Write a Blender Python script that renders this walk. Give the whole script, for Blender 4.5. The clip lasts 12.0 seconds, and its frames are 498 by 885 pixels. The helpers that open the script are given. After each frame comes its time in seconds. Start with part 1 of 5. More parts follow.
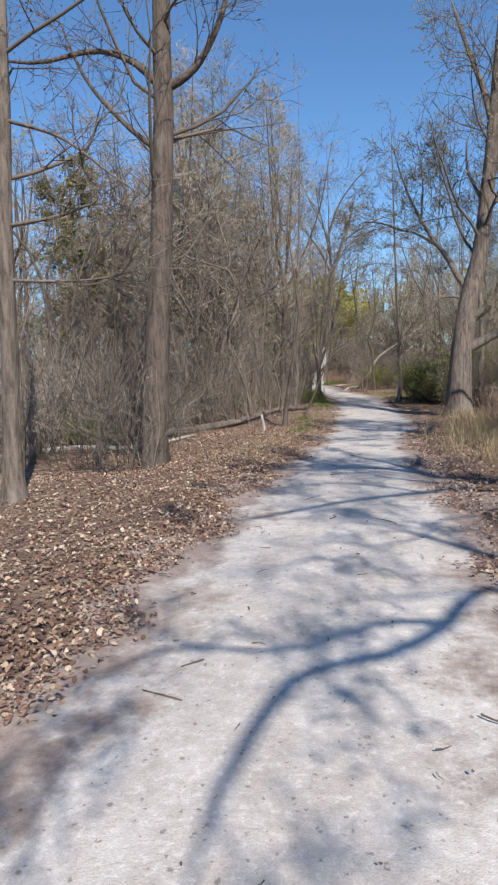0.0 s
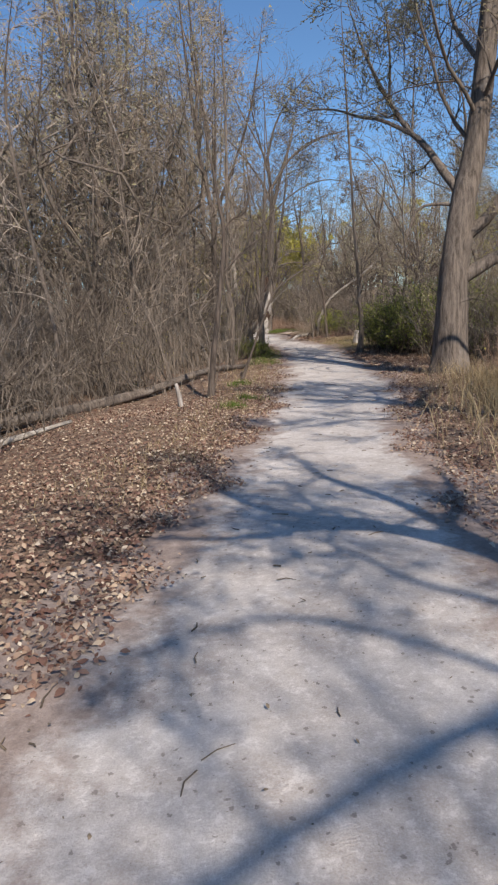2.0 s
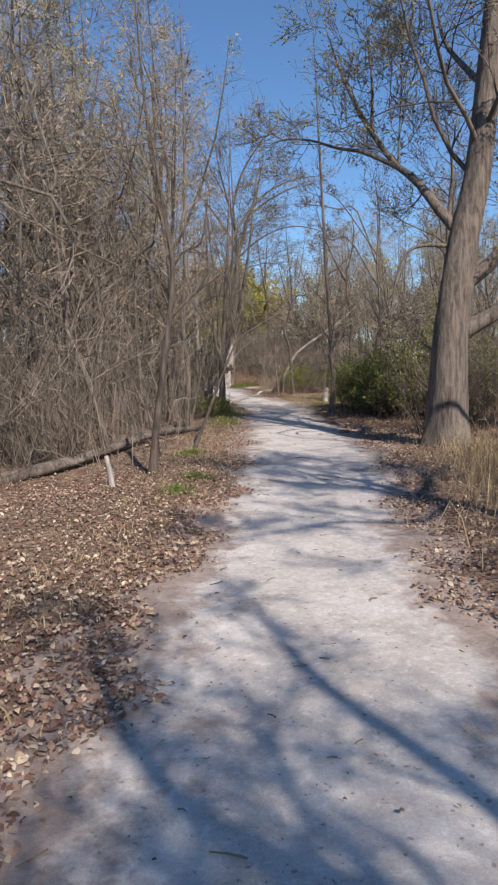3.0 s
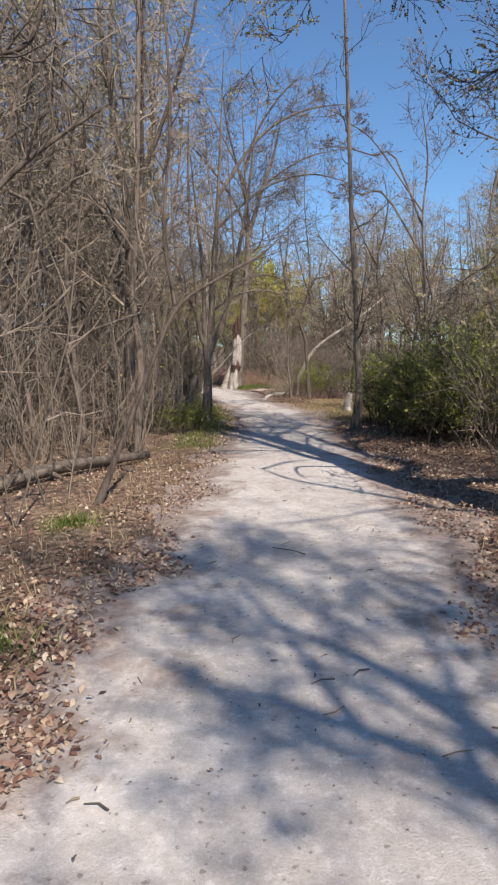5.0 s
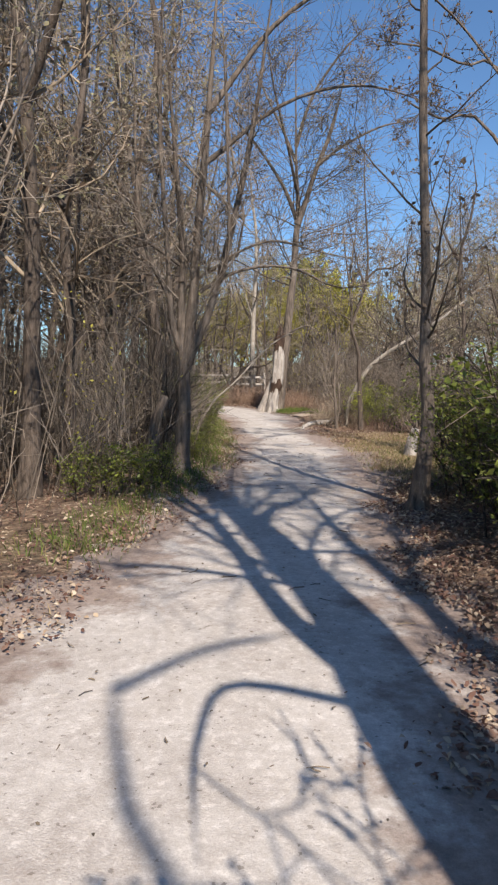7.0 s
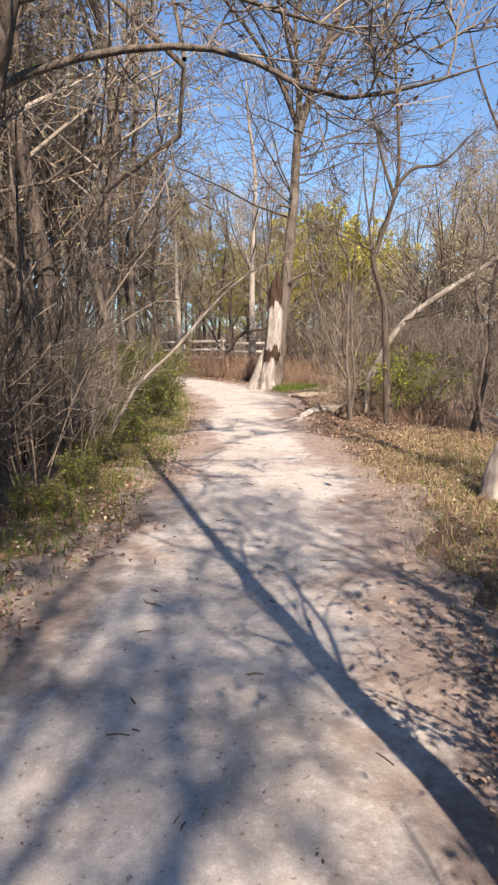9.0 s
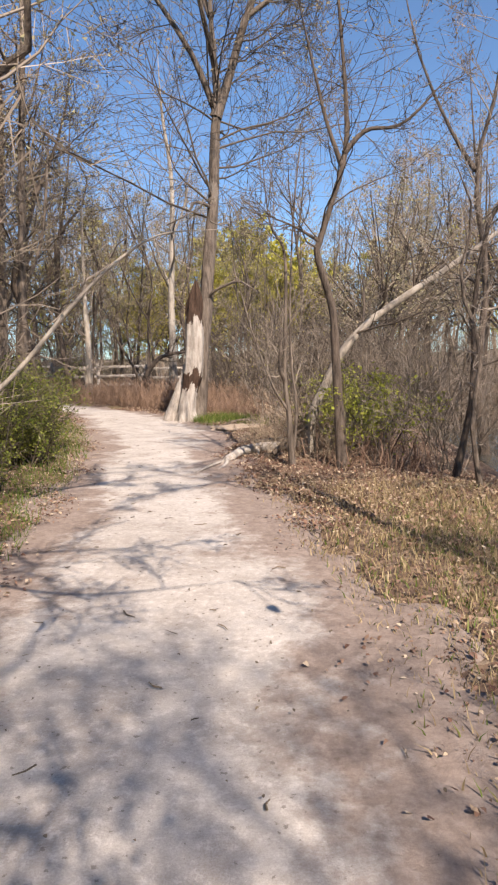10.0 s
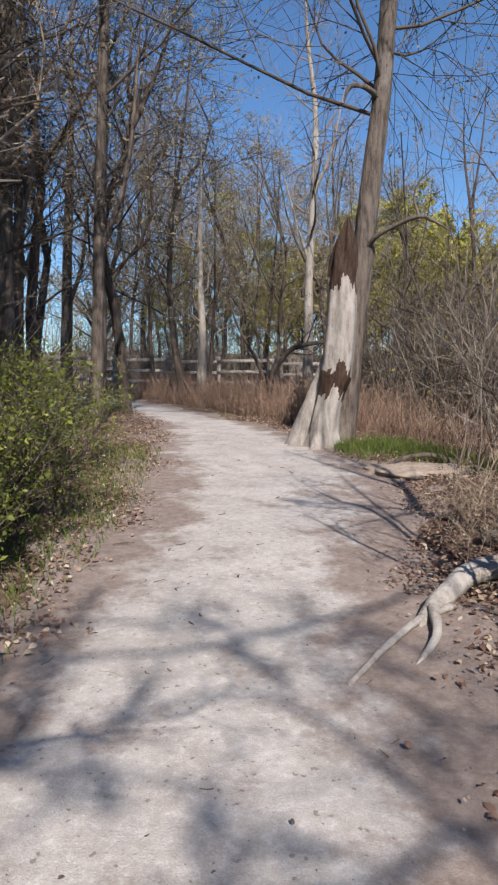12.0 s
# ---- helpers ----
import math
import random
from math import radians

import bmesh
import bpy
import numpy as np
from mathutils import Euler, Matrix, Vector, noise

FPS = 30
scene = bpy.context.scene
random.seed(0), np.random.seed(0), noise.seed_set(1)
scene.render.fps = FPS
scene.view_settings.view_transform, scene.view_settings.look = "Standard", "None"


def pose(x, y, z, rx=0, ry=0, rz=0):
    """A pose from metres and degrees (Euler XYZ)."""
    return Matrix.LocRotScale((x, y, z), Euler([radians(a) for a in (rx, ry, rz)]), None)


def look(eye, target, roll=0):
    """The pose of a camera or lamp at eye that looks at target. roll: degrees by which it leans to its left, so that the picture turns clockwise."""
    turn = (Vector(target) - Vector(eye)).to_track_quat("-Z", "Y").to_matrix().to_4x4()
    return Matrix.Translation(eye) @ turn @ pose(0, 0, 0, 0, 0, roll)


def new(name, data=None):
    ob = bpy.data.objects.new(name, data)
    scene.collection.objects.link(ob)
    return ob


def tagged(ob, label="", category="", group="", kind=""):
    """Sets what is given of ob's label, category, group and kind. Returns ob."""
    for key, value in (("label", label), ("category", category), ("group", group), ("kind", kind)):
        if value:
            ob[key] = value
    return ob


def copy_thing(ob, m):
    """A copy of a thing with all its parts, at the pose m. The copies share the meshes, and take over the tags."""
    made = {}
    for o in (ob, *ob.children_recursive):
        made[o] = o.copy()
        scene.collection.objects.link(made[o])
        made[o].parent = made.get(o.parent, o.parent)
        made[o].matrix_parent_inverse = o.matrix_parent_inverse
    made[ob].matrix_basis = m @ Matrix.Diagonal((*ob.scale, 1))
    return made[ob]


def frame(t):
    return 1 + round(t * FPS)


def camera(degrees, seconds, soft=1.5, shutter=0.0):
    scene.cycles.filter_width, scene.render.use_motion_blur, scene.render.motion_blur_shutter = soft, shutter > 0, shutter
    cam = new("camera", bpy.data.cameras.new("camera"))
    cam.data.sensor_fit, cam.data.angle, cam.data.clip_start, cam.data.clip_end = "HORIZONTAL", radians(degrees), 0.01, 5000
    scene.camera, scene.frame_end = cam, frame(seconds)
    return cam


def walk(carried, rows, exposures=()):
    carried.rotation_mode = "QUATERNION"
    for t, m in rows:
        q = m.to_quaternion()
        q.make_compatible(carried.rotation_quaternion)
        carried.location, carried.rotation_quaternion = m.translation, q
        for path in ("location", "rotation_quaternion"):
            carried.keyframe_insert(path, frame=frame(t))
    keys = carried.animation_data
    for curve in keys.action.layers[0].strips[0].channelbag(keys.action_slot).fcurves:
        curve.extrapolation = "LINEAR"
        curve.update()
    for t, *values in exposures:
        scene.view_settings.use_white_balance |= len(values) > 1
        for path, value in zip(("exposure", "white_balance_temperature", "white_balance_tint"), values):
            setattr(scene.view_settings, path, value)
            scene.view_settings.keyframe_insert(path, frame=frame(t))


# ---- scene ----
cam = camera(42.8, 12.0, 2.3)
PATH = [
    (0, (0.984, 0.943, 1.179), (0.806, 2.921, 0.948), -1.9),
    (0.5, (1.058, 2.002, 1.205), (1.027, 3.982, 0.921), -1.0),
    (1, (1.12, 3.163, 1.182), (1.092, 5.137, 0.862), -1.1),
    (1.5, (1.173, 4.299, 1.145), (1.095, 6.255, 0.733), -2.1),
    (2, (1.238, 5.534, 1.113), (1.206, 7.494, 0.718), -4.0),
    (2.5, (1.332, 6.717, 1.124), (1.379, 8.691, 0.806), -3.7),
    (2.7, (1.323, 7.162, 1.158), (1.422, 9.144, 0.906), -2.3),
    (4.3, (1.963, 10.886, 1.065), (2.027, 12.872, 0.832), -3.6),
    (4.5, (2.033, 11.381, 1.068), (2.129, 13.364, 0.827), -1.2),
    (5, (2.282, 12.711, 1.021), (2.302, 14.696, 0.781), -1.4),
    (5.5, (2.536, 14.034, 1.0), (2.629, 16.021, 0.789), -1.8),
    (6, (2.828, 15.359, 0.98), (2.959, 17.333, 0.688), 2.5),
    (6.5, (3.09, 16.666, 1.006), (3.148, 18.651, 0.762), 2.8),
    (6.7, (3.169, 17.16, 0.997), (3.096, 19.151, 0.831), 2.2),
    (8.3, (3.65, 21.562, 1.085), (3.316, 23.504, 0.747), -2.2),
    (8.5, (3.645, 22.128, 1.055), (3.321, 24.078, 0.756), -1.6),
    (9, (3.62, 23.457, 1.06), (3.365, 25.42, 0.774), -0.5),
    (9.5, (3.557, 24.87, 1.039), (3.4, 26.852, 0.824), -1.7),
    (10, (3.551, 26.242, 1.0), (3.514, 28.231, 0.792), -1.2),
    (10.5, (3.504, 27.65, 1.006), (3.464, 29.64, 0.81), -0.2),
    (11, (3.387, 29.007, 1.019), (3.426, 30.993, 0.789), 2.1),
    (11.5, (3.191, 30.232, 1.072), (3.028, 32.219, 0.908), 0.6),
    (12, (2.907, 31.544, 1.026), (2.455, 33.481, 0.814), 0.0),
]
EXPO, SKY, SUN = 0.36, 0.108, 5.0
walk(cam, [(t, look(eye, target, roll)) for t, eye, target, roll in PATH], [
    (0.0, EXPO + 0.05, 7200, 12), (1.0, EXPO - 0.1, 7450, 14), (1.5, EXPO - 0.1, 7550, 15), (2.0, EXPO - 0.13, 7600, 15), (2.5, EXPO - 0.08, 7450, 15), (4.5, EXPO + 0.12, 7700, 16), (5.5, EXPO + 0.03, 7650, 14), (6.0, EXPO + 0.2, 8050, 17), (6.5, EXPO + 0.05, 7600, 14),
    (8.5, EXPO + 0.48, 8450, 18), (9.5, EXPO + 0.5, 8550, 20), (10.5, EXPO + 0.12, 8000, 18), (11.0, EXPO, 7800, 17), (11.5, EXPO - 0.12, 7200, 15), (12.0, EXPO - 0.12, 7150, 15)])

# ---- world and sun: a clear spring day, the sun behind the walker and to the right ----
SUN_EL, SUN_AZ = radians(41.0), math.atan2(0.40, -0.917)   # azimuth from +y towards +x
world = bpy.data.worlds.new("sky")
scene.world = world
world.use_nodes = True
wn = world.node_tree
sky = wn.nodes.new("ShaderNodeTexSky")
sky.sky_type, sky.sun_disc = "NISHITA", False
sky.sun_elevation, sky.sun_rotation = SUN_EL, SUN_AZ
sky.air_density, sky.dust_density, sky.ozone_density = 1.0, 0.2, 4.5
deep = wn.nodes.new("ShaderNodeMix")
deep.data_type, deep.blend_type = "RGBA", "MULTIPLY"
deep.inputs[0].default_value, deep.inputs[7].default_value = 1.0, (0.68, 1.0, 1.22, 1)   # a deep, clear blue
wn.links.new(sky.outputs[0], deep.inputs[6])
wn.links.new(deep.outputs[2], wn.nodes["Background"].inputs[0])
wn.nodes["Background"].inputs[1].default_value = SKY
sun_data = bpy.data.lights.new("sun", "SUN")
sun_data.energy, sun_data.angle, sun_data.color = SUN, radians(0.55), (1.0, 0.98, 0.95)
sun = new("sun", sun_data)
to_sun = Vector((math.sin(SUN_AZ) * math.cos(SUN_EL), math.cos(SUN_AZ) * math.cos(SUN_EL), math.sin(SUN_EL)))
sun.matrix_basis = look((20, -40, 40), Vector((20, -40, 40)) - to_sun)


# ---- materials ----
def material(name, rough=0.85):
    m = bpy.data.materials.new(name)
    m.use_nodes = True
    nt = m.node_tree
    b = nt.nodes["Principled BSDF"]
    b.inputs["Roughness"].default_value = rough
    b.inputs["Specular IOR Level"].default_value = 0.25
    return m, nt, b


def node(nt, kind, **values):
    n = nt.nodes.new(kind)
    for key, v in values.items():
        n.inputs[key.replace("_", " ")].default_value = v
    return n


def coords(nt, scale=(1, 1, 1), source="Object"):
    c = nt.nodes.new("ShaderNodeTexCoord")
    mp = nt.nodes.new("ShaderNodeMapping")
    mp.inputs["Scale"].default_value = scale
    nt.links.new(c.outputs[source], mp.inputs["Vector"])
    return mp.outputs[0]


def noise_tex(nt, vec, scale, detail=5.0, rough=0.6):
    n = node(nt, "ShaderNodeTexNoise", Scale=scale, Detail=detail, Roughness=rough)
    nt.links.new(vec, n.inputs["Vector"])
    return n.outputs["Fac"]


def ramp(nt, fac, stops):
    r = nt.nodes.new("ShaderNodeValToRGB")
    e = r.color_ramp.elements
    while len(e) < len(stops):
        e.new(0.5)
    for el, (p, c) in zip(e, stops):
        el.position, el.color = p, (*c, 1)
    nt.links.new(fac, r.inputs[0])
    return r.outputs[0]


def mix(nt, fac, a, b, blend="MIX"):
    m = nt.nodes.new("ShaderNodeMix")
    m.data_type, m.blend_type = "RGBA", blend
    for sock, v in ((m.inputs[0], fac), (m.inputs[6], a), (m.inputs[7], b)):
        if isinstance(v, bpy.types.NodeSocket):
            nt.links.new(v, sock)
        else:
            sock.default_value = v if isinstance(v, float) else (*v, 1)
    return m.outputs[2]


def maths(nt, op, a, b=0.0, c=0.0):
    m = nt.nodes.new("ShaderNodeMath")
    m.operation = op
    m.use_clamp = False
    for sock, v in zip(m.inputs, (a, b, c)):
        if isinstance(v, bpy.types.NodeSocket):
            nt.links.new(v, sock)
        else:
            sock.default_value = v
    return m.outputs[0]


def bump(nt, b, height, strength, distance):
    n = node(nt, "ShaderNodeBump", Strength=strength, Distance=distance)
    nt.links.new(height, n.inputs["Height"])
    nt.links.new(n.outputs[0], b.inputs["Normal"])


def bark_material(name, dark, light, patch, fissure=9.0, relief=0.02, patch_at=0.62):
    """Fissured bark: long vertical furrows, fine grain and pale lichen patches."""
    m, nt, b = material(name, 0.92)
    v = coords(nt, (1, 1, 0.16))
    furrow = noise_tex(nt, v, fissure * 2.2, 6, 0.65)
    grain = noise_tex(nt, coords(nt), 60, 4, 0.7)
    spots = noise_tex(nt, coords(nt, (1, 1, 0.5)), 2.3, 5, 0.62)
    col = ramp(nt, furrow, [(0.36, dark), (0.6, light)])
    col = mix(nt, ramp(nt, spots, [(patch_at - 0.06, (0, 0, 0)), (patch_at + 0.06, (0.8, 0.8, 0.8))]), col, patch)
    col = mix(nt, 0.35, col, ramp(nt, grain, [(0.3, dark), (0.7, light)]))
    nt.links.new(col, b.inputs["Base Color"])
    bump(nt, b, maths(nt, "ADD", furrow, maths(nt, "MULTIPLY", grain, 0.25)), 0.9, relief)
    return m


def twig_material(name, a, c):
    """Thin bare wood: two tones by thing and by height along the twig."""
    m, nt, b = material(name, 0.85)
    info = nt.nodes.new("ShaderNodeObjectInfo")
    geo = nt.nodes.new("ShaderNodeNewGeometry")
    n = noise_tex(nt, coords(nt), 2.5, 3)
    f = maths(nt, "ADD", maths(nt, "MULTIPLY", info.outputs["Random"], 0.35),
              maths(nt, "ADD", maths(nt, "MULTIPLY", geo.outputs["Random Per Island"], 0.45), maths(nt, "MULTIPLY", n, 0.3)))
    nt.links.new(ramp(nt, f, [(0.2, a), (0.9, c)]), b.inputs["Base Color"])
    return m


def leaf_material(name, stops, translucent=0.3, rough=0.6):
    """Leaves, each with a tone of its own, that let some light through."""
    m, nt, b = material(name, rough)
    geo = nt.nodes.new("ShaderNodeNewGeometry")
    n = noise_tex(nt, coords(nt), 1.2, 3)
    f = maths(nt, "ADD", maths(nt, "MULTIPLY", geo.outputs["Random Per Island"], 0.75), maths(nt, "MULTIPLY", n, 0.3))
    col = ramp(nt, f, stops)
    nt.links.new(col, b.inputs["Base Color"])
    if translucent:
        tr = nt.nodes.new("ShaderNodeBsdfTranslucent")
        nt.links.new(col, tr.inputs[0])
        ms = node(nt, "ShaderNodeMixShader", Fac=translucent)
        nt.links.new(b.outputs[0], ms.inputs[1])
        nt.links.new(tr.outputs[0], ms.inputs[2])
        nt.links.new(ms.outputs[0], nt.nodes["Material Output"].inputs[0])
    return m


GREY_BARK = bark_material("grey_furrowed_bark", (0.045, 0.036, 0.03), (0.215, 0.178, 0.15), (0.34, 0.31, 0.275), 9, 0.035, 0.64)
BROWN_BARK = bark_material("brown_bark", (0.035, 0.028, 0.024), (0.15, 0.12, 0.10), (0.24, 0.21, 0.18), 11, 0.02, 0.66)
PALE_BARK = bark_material("pale_smooth_bark", (0.16, 0.14, 0.12), (0.42, 0.38, 0.33), (0.55, 0.52, 0.47), 6, 0.012, 0.58)
BARE_WOOD = bark_material("weathered_bare_wood", (0.20, 0.175, 0.155), (0.42, 0.39, 0.36), (0.54, 0.515, 0.485), 10, 0.012, 0.56)
ROTTEN_WOOD = bark_material("dark_rotten_wood", (0.02, 0.013, 0.01), (0.085, 0.052, 0.038), (0.14, 0.09, 0.065), 16, 0.02, 0.62)
DARK_TWIG = twig_material("dark_twig", (0.05, 0.04, 0.034), (0.16, 0.13, 0.105))
GREY_TWIG = twig_material("grey_brown_twig", (0.055, 0.045, 0.037), (0.38, 0.325, 0.275))
TAN_TWIG = twig_material("tan_twig", (0.18, 0.14, 0.105), (0.46, 0.375, 0.28))
THICKET_TWIG = twig_material("thicket_stem", (0.03, 0.025, 0.021), (0.27, 0.225, 0.185))
RED_TWIG = twig_material("reddish_dry_stem", (0.13, 0.08, 0.06), (0.36, 0.25, 0.185))
BUD = leaf_material("spring_buds", [(0.2, (0.27, 0.22, 0.15)), (0.6, (0.39, 0.345, 0.22)), (0.9, (0.46, 0.44, 0.25))], 0.4)
RED_BUD = leaf_material("reddish_buds", [(0.2, (0.14, 0.095, 0.07)), (0.9, (0.30, 0.22, 0.15))], 0.35)
YELLOW_LEAF = leaf_material("yellow_green_leaves", [(0.1, (0.26, 0.24, 0.05)), (0.6, (0.50, 0.47, 0.09)), (0.95, (0.62, 0.58, 0.16))], 0.4)
GREEN_LEAF = leaf_material("evergreen_leaves", [(0.1, (0.06, 0.09, 0.018)), (0.6, (0.17, 0.205, 0.042)), (0.95, (0.265, 0.28, 0.068))], 0.25, 0.45)
NEEDLE = leaf_material("conifer_sprays", [(0.1, (0.07, 0.08, 0.025)), (0.9, (0.22, 0.21, 0.075))], 0.15)
GRASS = leaf_material("fresh_grass", [(0.1, (0.06, 0.11, 0.02)), (0.7, (0.14, 0.20, 0.045)), (0.95, (0.30, 0.28, 0.10))], 0.3)
STRAW = leaf_material("dry_grass", [(0.1, (0.22, 0.16, 0.09)), (0.9, (0.48, 0.39, 0.24))], 0.3)
DEAD_LEAF = leaf_material("fallen_leaves", [(0.05, (0.085, 0.045, 0.035)), (0.35, (0.17, 0.092, 0.07)), (0.6, (0.29, 0.19, 0.14)), (0.78, (0.42, 0.325, 0.235)), (0.95, (0.64, 0.55, 0.43))], 0.15, 0.7)
CHIP = leaf_material("twig_and_leaf_bits", [(0.1, (0.06, 0.05, 0.04)), (0.9, (0.22, 0.17, 0.12))], 0.0)


def gravel_material():
    """Packed pale stone dust, with darker grit, stains mixed with painted dappled shade, and a brown edge of trodden
    soil.
    """
    m, nt, b = material("packed_stone_dust", 0.95)
    v = coords(nt)
    big = noise_tex(nt, v, 0.9, 5, 0.6)
    mid = noise_tex(nt, v, 5.0, 6, 0.65)
    fine = noise_tex(nt, v, 140, 3, 0.75)
    mott = noise_tex(nt, v, 2.6, 7, 0.72)
    col = ramp(nt, big, [(0.3, (0.42, 0.39, 0.365)), (0.55, (0.54, 0.51, 0.485)), (0.8, (0.63, 0.60, 0.575))])
    # dark mottling: brown stains, with the twigs' dappled shade put into the colour
    col = mix(nt, maths(nt, "MULTIPLY", ramp(nt, mott, [(0.44, (0, 0, 0)), (0.6, (1, 1, 1))]), 0.7), col, (0.29, 0.25, 0.225))
    col = mix(nt, maths(nt, "MULTIPLY", ramp(nt, mid, [(0.47, (0, 0, 0)), (0.66, (1, 1, 1))]), 0.45), col, (0.33, 0.29, 0.26))
    col = mix(nt, 0.35, col, ramp(nt, fine, [(0.25, (0.26, 0.24, 0.22)), (0.5, (0.48, 0.455, 0.43)), (0.75, (0.72, 0.69, 0.665))]))
    small = noise_tex(nt, v, 24, 5, 0.75)
    col = mix(nt, maths(nt, "MULTIPLY", ramp(nt, small, [(0.5, (0, 0, 0)), (0.66, (1, 1, 1))]), 0.3), col, (0.25, 0.215, 0.19))
    col = mix(nt, maths(nt, "MULTIPLY", ramp(nt, small, [(0.36, (1, 1, 1)), (0.46, (0, 0, 0))]), 0.3), col, (0.84, 0.81, 0.78))
    vor = node(nt, "ShaderNodeTexVoronoi", Scale=26.0)
    nt.links.new(v, vor.inputs["Vector"])
    grit = maths(nt, "LESS_THAN", vor.outputs["Distance"], maths(nt, "MULTIPLY_ADD", small, 1.6, -0.72))
    col = mix(nt, maths(nt, "MULTIPLY", grit, 0.55), col, (0.12, 0.10, 0.085))
    at = nt.nodes.new("ShaderNodeAttribute")
    at.attribute_name = "soil"
    soil = maths(nt, "ADD", at.outputs["Fac"], maths(nt, "MULTIPLY_ADD", mott, 2.6, maths(nt, "MULTIPLY_ADD", big, 1.6, -2.1)))
    soilcol = ramp(nt, noise_tex(nt, v, 13, 8, 0.8), [(0.3, (0.15, 0.114, 0.098)), (0.5, (0.255, 0.202, 0.177)), (0.72, (0.39, 0.325, 0.29))])
    col = mix(nt, ramp(nt, soil, [(0.45, (0, 0, 0)), (0.95, (0.95, 0.95, 0.95))]), col, soilcol)
    nt.links.new(col, b.inputs["Base Color"])
    bump(nt, b, maths(nt, "ADD", fine, maths(nt, "ADD", maths(nt, "MULTIPLY", mid, 2.0), maths(nt, "MULTIPLY", small, 1.0))), 0.45, 0.012)
    return m


def ground_material():
    """Woodland floor: brown soil under a mat of old leaves, with straw and thin green."""
    m, nt, b = material("leaf_mould", 0.95)
    v = coords(nt)
    big = noise_tex(nt, v, 0.35, 5, 0.6)
    mat = noise_tex(nt, v, 16, 6, 0.75)
    vor = node(nt, "ShaderNodeTexVoronoi", Scale=13.0)
    vor.inputs["Randomness"].default_value = 1.0
    nt.links.new(v, vor.inputs["Vector"])
    sep = nt.nodes.new("ShaderNodeSeparateColor")
    nt.links.new(vor.outputs["Color"], sep.inputs[0])
    leaves = ramp(nt, sep.outputs[0], [(0.0, (0.085, 0.052, 0.042)), (0.45, (0.19, 0.12, 0.09)), (0.8, (0.29, 0.205, 0.145)), (1.0, (0.42, 0.33, 0.24))])
    soil = ramp(nt, mat, [(0.3, (0.09, 0.06, 0.045)), (0.7, (0.24, 0.175, 0.13))])
    col = mix(nt, ramp(nt, mat, [(0.42, (0.15, 0.15, 0.15)), (0.6, (0.85, 0.85, 0.85))]), soil, leaves)
    col = mix(nt, ramp(nt, big, [(0.56, (0, 0, 0)), (0.74, (0.5, 0.5, 0.5))]), col, (0.16, 0.15, 0.06))
    nt.links.new(col, b.inputs["Base Color"])
    bump(nt, b, maths(nt, "ADD", mat, maths(nt, "MULTIPLY", vor.outputs["Distance"], 1.2)), 0.8, 0.03)
    return m


PATH_MAT, GROUND_MAT = gravel_material(), ground_material()
SPRING_LEAF = leaf_material("spring_shrub_leaves", [(0.1, (0.18, 0.21, 0.035)), (0.6, (0.32, 0.36, 0.06)), (0.95, (0.46, 0.48, 0.11))], 0.4)
WATER_MAT, _nt, _b = material("pond_water", 0.06)
_b.inputs["Base Color"].default_value = (0.06, 0.065, 0.06, 1)
_b.inputs["Specular IOR Level"].default_value = 0.5
bump(_nt, _b, noise_tex(_nt, coords(_nt, (1, 1, 1)), 3.0, 3), 0.15, 0.02)
FAR_MAT, _nt, _b = material("distant_woods", 1.0)
_v = coords(_nt, (1, 1, 0.12))
_nt.links.new(mix(_nt, 0.4, ramp(_nt, noise_tex(_nt, _v, 1.4, 7, 0.7), [(0.3, (0.10, 0.085, 0.075)), (0.7, (0.26, 0.23, 0.205))]),
                  ramp(_nt, noise_tex(_nt, coords(_nt), 0.12, 4), [(0.35, (0.15, 0.12, 0.10)), (0.7, (0.25, 0.24, 0.15))])), _b.inputs["Base Color"])

# ---- the lie of the land ----
LINE_Y = [-14, 3.6, 5, 7, 9, 12, 15, 17, 20, 23, 26, 28, 30, 32, 34, 36, 38, 40, 42, 44, 46.5, 50, 54, 60]
LINE_L = [-0.95, -0.15, 0.05, 0.28, 0.6, 1.03, 1.5, 1.68, 1.83, 1.95, 2.12, 2.08, 1.85, 1.62, 1.28, 0.88, 0.3, -0.35, -1.1, -2.2, -4.0, -7.0, -11, -18]
LINE_R = [1.4, 2.1, 2.25, 2.4, 2.52, 2.75, 3.38, 3.78, 3.95, 4.0, 4.15, 4.12, 4.0, 3.62, 3.12, 2.95, 2.95, 2.1, 0.9, -0.5, -2.2, -4.9, -8.6, -15]


def edge_left(y):
    return np.interp(y, LINE_Y, LINE_L)


def edge_right(y):
    return np.interp(y, LINE_Y, LINE_R)


def off_path(x, y):
    """Metres outside the path's edge; negative on the path."""
    return np.maximum(edge_left(y) - x, x - edge_right(y))


def smooth(a, b, x):
    t = np.clip((x - a) / (b - a), 0, 1)
    return t * t * (3 - 2 * t)


